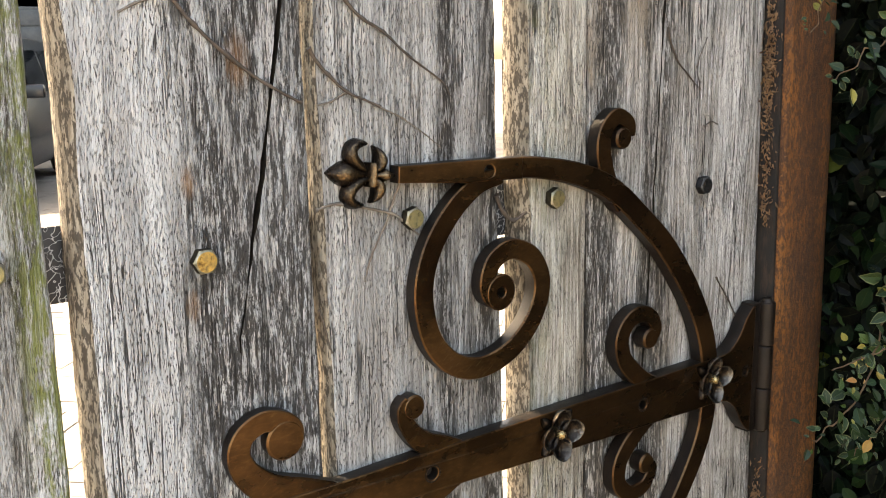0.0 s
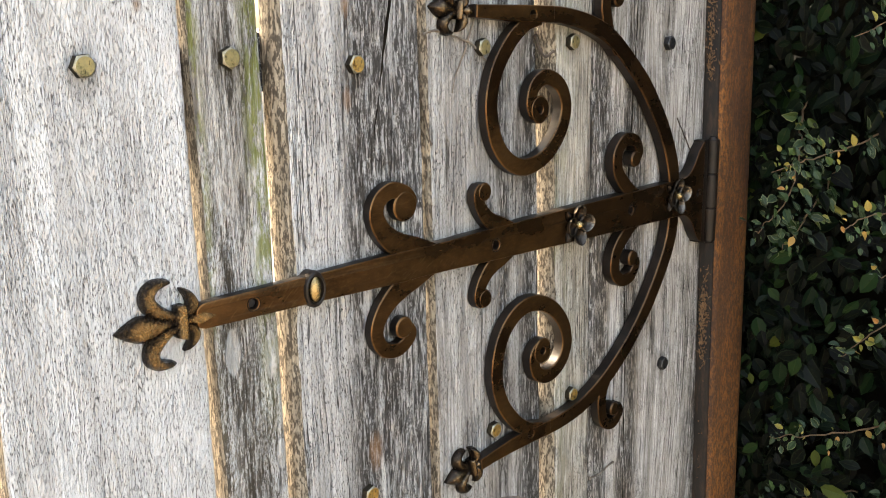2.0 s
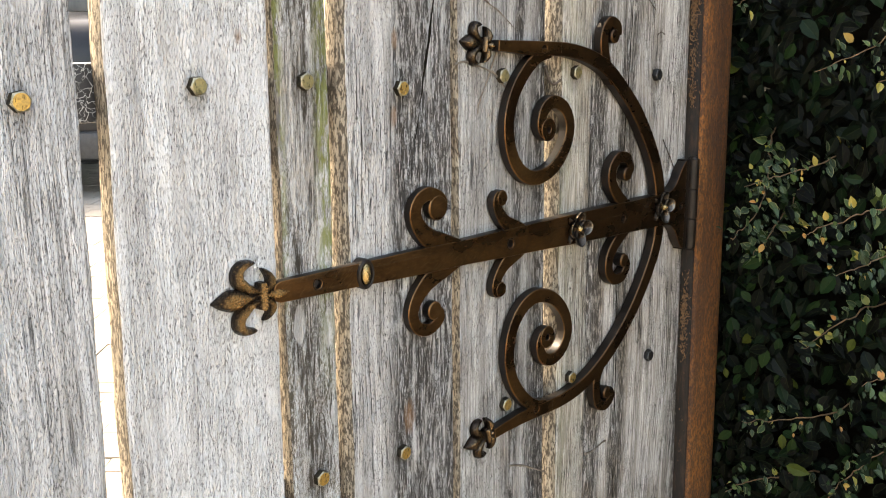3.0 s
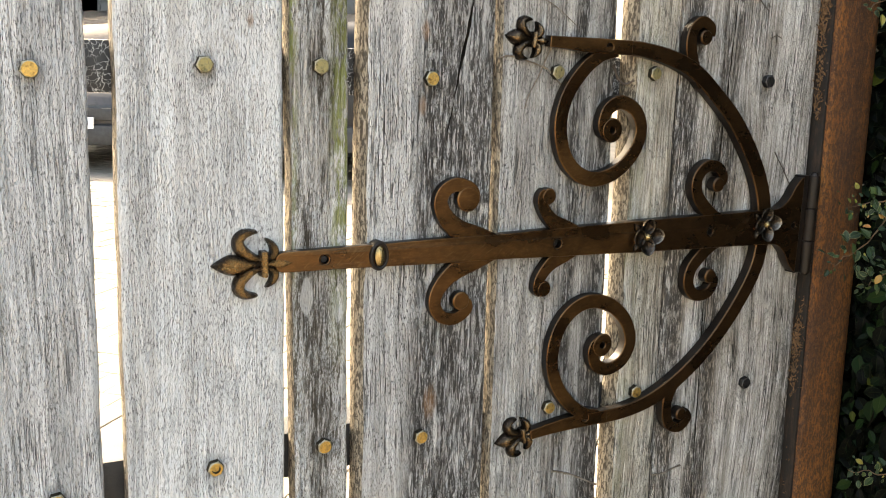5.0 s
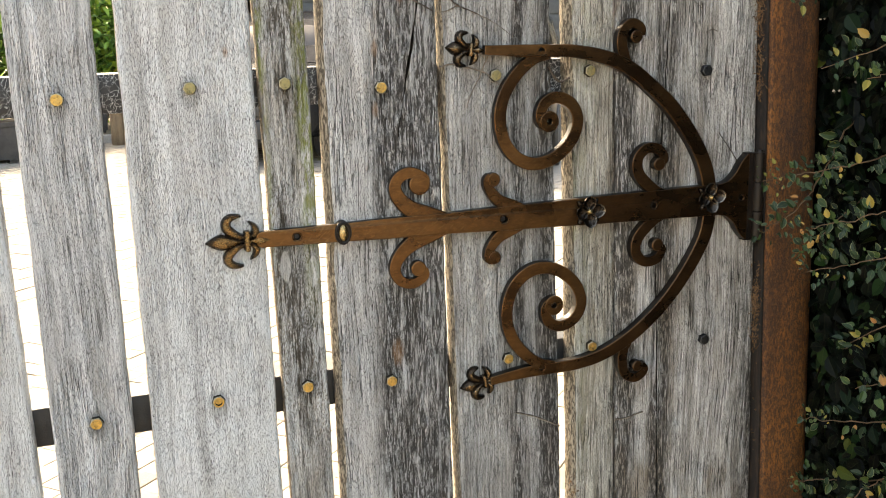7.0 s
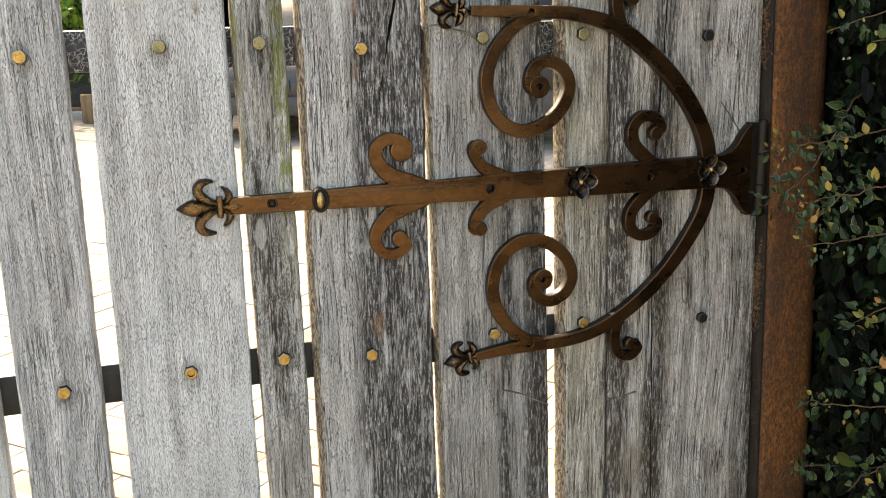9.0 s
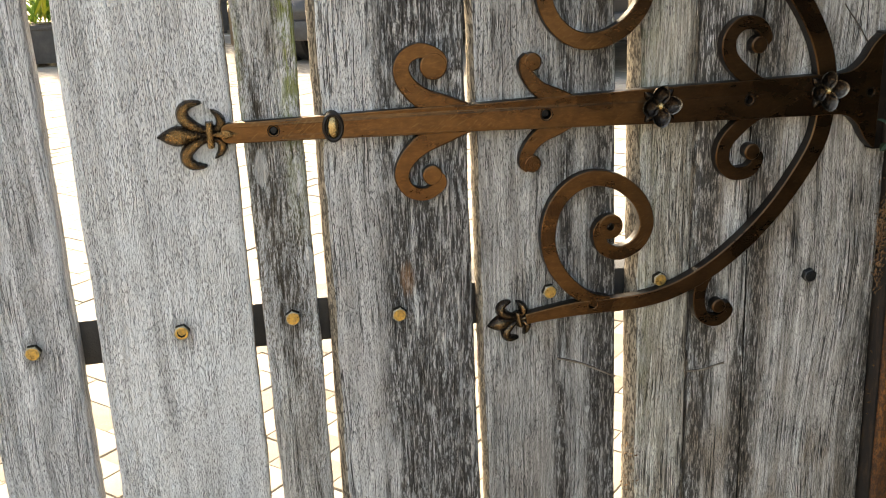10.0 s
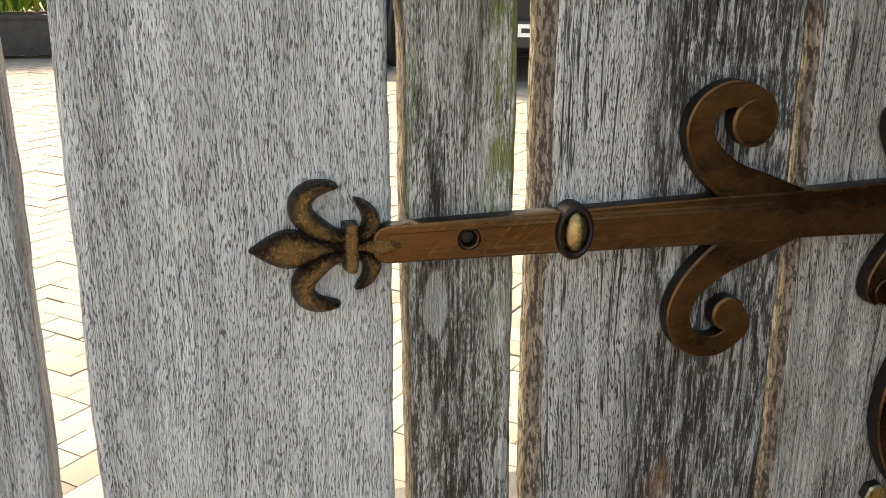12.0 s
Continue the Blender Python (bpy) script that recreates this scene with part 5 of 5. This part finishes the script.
# planters with strap-leaved plants
def planter(x, y, w, h, seed, tall):
    p = thing("planter", (x, y, 0), "black planter box with bright strap-leaved plants", "planter", "planters along the yard")
    bm = bmesh.new()
    box(bm, -w / 2, w / 2, -0.20, 0.20, 0.04, h, 0.01)
    part("box", bm, PLANTER, p)
    part("rim", box(bmesh.new(), -w / 2 - 0.02, w / 2 + 0.02, -0.22, 0.22, h - 0.05, h, 0.008), PLANTER, p)
    for s in (-1, 1):
        part("foot", box(bmesh.new(), s * (w / 2 - 0.07) - 0.04, s * (w / 2 - 0.07) + 0.04, -0.18, 0.18, 0.0, 0.05, 0.005), PLANTER, p)
    part("soil", box(bmesh.new(), -w / 2 + 0.02, w / 2 - 0.02, -0.18, 0.18, h - 0.04, h + 0.012, 0.01), SOIL, p)
    rng = random.Random(seed)
    specs_ = []
    for _ in range(int(70 * w / 0.8)):
        a = rng.uniform(0, 2 * math.pi)
        al = Vector((0.5 * math.cos(a), 0.5 * math.sin(a), rng.uniform(0.5, 1.3)))
        nr = Vector((-math.cos(a), -math.sin(a), 0.5))
        l = tall * rng.uniform(0.6, 1.1)
        specs_.append((Vector((rng.uniform(-w / 2, w / 2) * 0.8, rng.uniform(-0.12, 0.12), h)), al, nr, l, 0.05 * rng.uniform(0.7, 1.3), 0.3, rng.uniform(0.2, 0.7)))
    finish("foliage", leaves_mesh("foliage", specs_), PALM_LEAF, p, "yellow-green strap leaves", 0)


planter(-1.75, 10.9, 1.3, 0.46, 1, 0.75)
planter(-0.75, 14.2, 1.2, 0.50, 2, 1.0)
planter(-3.3, 10.9, 1.2, 0.46, 3, 0.7)


def log_round(x, y, r, h, seed):
    rng = random.Random(seed)
    bm = bmesh.new()
    prof = [(r * 0.9, 0.0), (r, 0.03), (r * 0.97, h * 0.5), (r, h - 0.03), (r * 0.93, h)]
    lathe(bm, prof, (0, 0, 0), 'Z', 18)
    for v in bm.verts:
        k = 1 + 0.12 * noise.noise((v.co.x * 9 + seed, v.co.y * 9, v.co.z * 2))
        v.co.x *= k
        v.co.y *= k
    ob = part("log", bm, LOG, None, "", 40)
    ob.location = (x, y, 0)
    tagged(ob, "upright cut log standing at the edge of the yard", "log", "logs edging the garden bed")


for k, (x, y, r, h) in enumerate(((-0.35, 12.0, 0.085, 0.40), (-0.02, 12.15, 0.09, 0.46), (-0.72, 11.95, 0.08, 0.36), (0.30, 12.3, 0.085, 0.42))):
    log_round(x, y, r, h, k)

# yellow crate, with a grey sack and a crumpled blue tarpaulin on it
crate = thing("crate", (0.50, 11.25, 0), "shallow yellow plastic crate on the paving", "crate")
part("tray", box(bmesh.new(), -0.17, 0.17, -0.13, 0.13, 0.0, 0.085, 0.012), YELLOW_PLASTIC, crate)
part("rim", box(bmesh.new(), -0.18, 0.18, -0.14, 0.14, 0.085, 0.10, 0.004), YELLOW_PLASTIC, crate)


def crumpled(name, at, size, depth, seed, mat, label, category):
    bm = bmesh.new()
    bmesh.ops.create_icosphere(bm, subdivisions=4, radius=1.0)
    for v in bm.verts:
        q = v.co * 1.6 + Vector((seed, 0, 0))
        k = 1 + depth * (noise.noise(q * 1.3) + 0.7 * abs(noise.noise(q * 2.9)) - 0.2)
        v.co = Vector((v.co.x * size[0] * k, v.co.y * size[1] * k, max(-0.75, v.co.z * k) * size[2]))
    low = min(v.co.z for v in bm.verts)
    for v in bm.verts:
        v.co.z -= low
    ob = part(name, bm, mat, None, "", 20)
    ob.location = at
    tagged(ob, label, category)


crumpled("sack", (0.50, 11.25, 0.099), (0.16, 0.12, 0.065), 0.3, 3, SACK, "grey sack lying on the yellow crate", "sack")
crumpled("tarpaulin", (0.50, 11.25, 0.185), (0.17, 0.12, 0.13), 0.75, 9, BLUE_PLASTIC, "crumpled bright blue tarpaulin heaped on the sack", "tarpaulin")

def bush(x, y, w, h, seed, leaf=0.13, n=4200):
    """A shrub: stems that fork from the ground, and a ragged crown of single leaves."""
    rng = random.Random(seed)
    b = thing("shrub", (x, y, 0), "bright green sunlit garden shrub", "shrub", "shrubs behind the yard")
    bm = bmesh.new()
    tips = []
    for k in range(7):
        a = 2 * math.pi * k / 7 + rng.random()
        p0 = Vector((0.10 * math.cos(a), 0.10 * math.sin(a), -0.02))
        p1 = p0 + Vector((0.25 * w * math.cos(a), 0.25 * w * math.sin(a), 0.45 * h))
        p2 = p1 + Vector((0.22 * w * math.cos(a + 0.4), 0.22 * w * math.sin(a + 0.4), 0.35 * h * rng.uniform(0.7, 1.2)))
        tips += [p1, p2, (p1 + p2) / 2]
        prev = None
        for p, r in ((p0, 0.035), (p1, 0.022), (p2, 0.008)):
            ring = [bm.verts.new(p + Vector((r * math.cos(t), r * math.sin(t), 0))) for t in [2 * math.pi * i / 7 for i in range(7)]]
            if prev:
                for i in range(7):
                    bm.faces.new((prev[i], prev[(i + 1) % 7], ring[(i + 1) % 7], ring[i]))
            prev = ring
    part("trunk", bm, BARK, b, "", 60)
    specs_ = []
    for _ in range(n):
        c = rng.choice(tips) + Vector((rng.gauss(0, 0.16 * w), rng.gauss(0, 0.16 * w), rng.gauss(0, 0.14 * h)))
        c.z = max(0.06, c.z)
        al = Vector((rng.gauss(0, 1), rng.gauss(0, 1), rng.gauss(-0.2, 0.7)))
        l = leaf * rng.uniform(0.6, 1.4)
        specs_.append((c, al, Vector((rng.gauss(0, 0.6), rng.gauss(0, 0.6), 1)), l, l * 0.55, 0.15, 0.3))
    finish("crown", leaves_mesh("crown", specs_), BUSH_LEAF, b, "", 0)


for k, (x, y, w, h) in enumerate(((-1.6, 14.6, 2.2, 2.3), (-0.3, 15.2, 1.6, 2.2), (-3.6, 14.2, 2.4, 2.6), (-0.6, 17.0, 3.0, 3.6), (-5.8, 13.0, 2.6, 2.6), (-2.8, 17.5, 3.2, 4.0))):
    bush(x, y, w, h, 80 + k)

# kerb at the far edge of the paving
for k in range(12):
    bm = bmesh.new()
    box(bm, -6.0 + 0.62 * k, -6.0 + 0.62 * k + 0.61, 12.5, 12.62, -0.03, 0.10, 0.01)
    ob = part("kerb", bm, CONCRETE, None, "", 0)
    tagged(ob, "pale concrete kerb stone along the garden bed", "kerb", "kerb stones", "structure")

# ---------------------------------------------------------------- herringbone paving
paving = thing("pavement", (0, 0, 0), "sunlit sandy-coloured clay pavers laid in herringbone", "paving", kind="structure")
bm = bmesh.new()
box(bm, -0.0986, 0.0986, -0.0486, 0.0486, -0.05, 0.0, 0.003)
brick = part("paver", bm, PAVER, paving, "", 30)
shape = brick.data
bpy.data.objects.remove(brick)
spots = []
for i in range(-150, 151):
    for j in range(-80, 81):
        # a pair of bricks repeats along the diagonal and across it
        for dx, dy, rot in ((0.0, 0.0, 0), (0.15, -0.05, 90)):
            u = 0.1 * i + 0.2 * j + dx
            w = 0.1 * i - 0.2 * j + dy
            x, y = (u - w) * 0.70711, (u + w) * 0.70711
            if -4.5 < x < 5.0 and 0.20 < y < 12.45:
                spots.append((x, y, rot + 45))
near = sorted(spots, key=lambda s: (s[0] - 0.1 * s[1]) ** 2 + (s[1] - 1.6) ** 2)
rng = random.Random(3)
bv = [v.co.copy() for v in shape.vertices]
bf = [tuple(p.vertices) for p in shape.polygons]
for x, y, rot in near[:300]:
    ob = new("paver", shape)
    ob.parent = paving
    ob.matrix_local = pose(x, y, rng.uniform(-0.003, 0.003), rng.uniform(-0.5, 0.5), rng.uniform(-0.5, 0.5), rot)
verts, faces = [], []
for x, y, rot in near[300:]:
    m = pose(x, y, rng.uniform(-0.003, 0.003), 0, 0, rot)
    n = len(verts)
    cut = [(-0.098, -0.048, 0), (0.098, -0.048, 0), (0.098, 0.048, 0), (-0.098, 0.048, 0), (-0.098, -0.048, -0.03), (0.098, -0.048, -0.03), (0.098, 0.048, -0.03), (-0.098, 0.048, -0.03)]
    verts += [tuple(m @ Vector(c)) for c in cut]
    faces += [tuple(n + i for i in f) for f in ((0, 1, 2, 3), (0, 4, 5, 1), (1, 5, 6, 2), (2, 6, 7, 3), (3, 7, 4, 0))]
me = bpy.data.meshes.new("far_pavers")
me.from_pydata(verts, [], faces)
far = finish("far_pavers", me, PAVER, paving, "", 0)
tagged(far, kind="stuff")
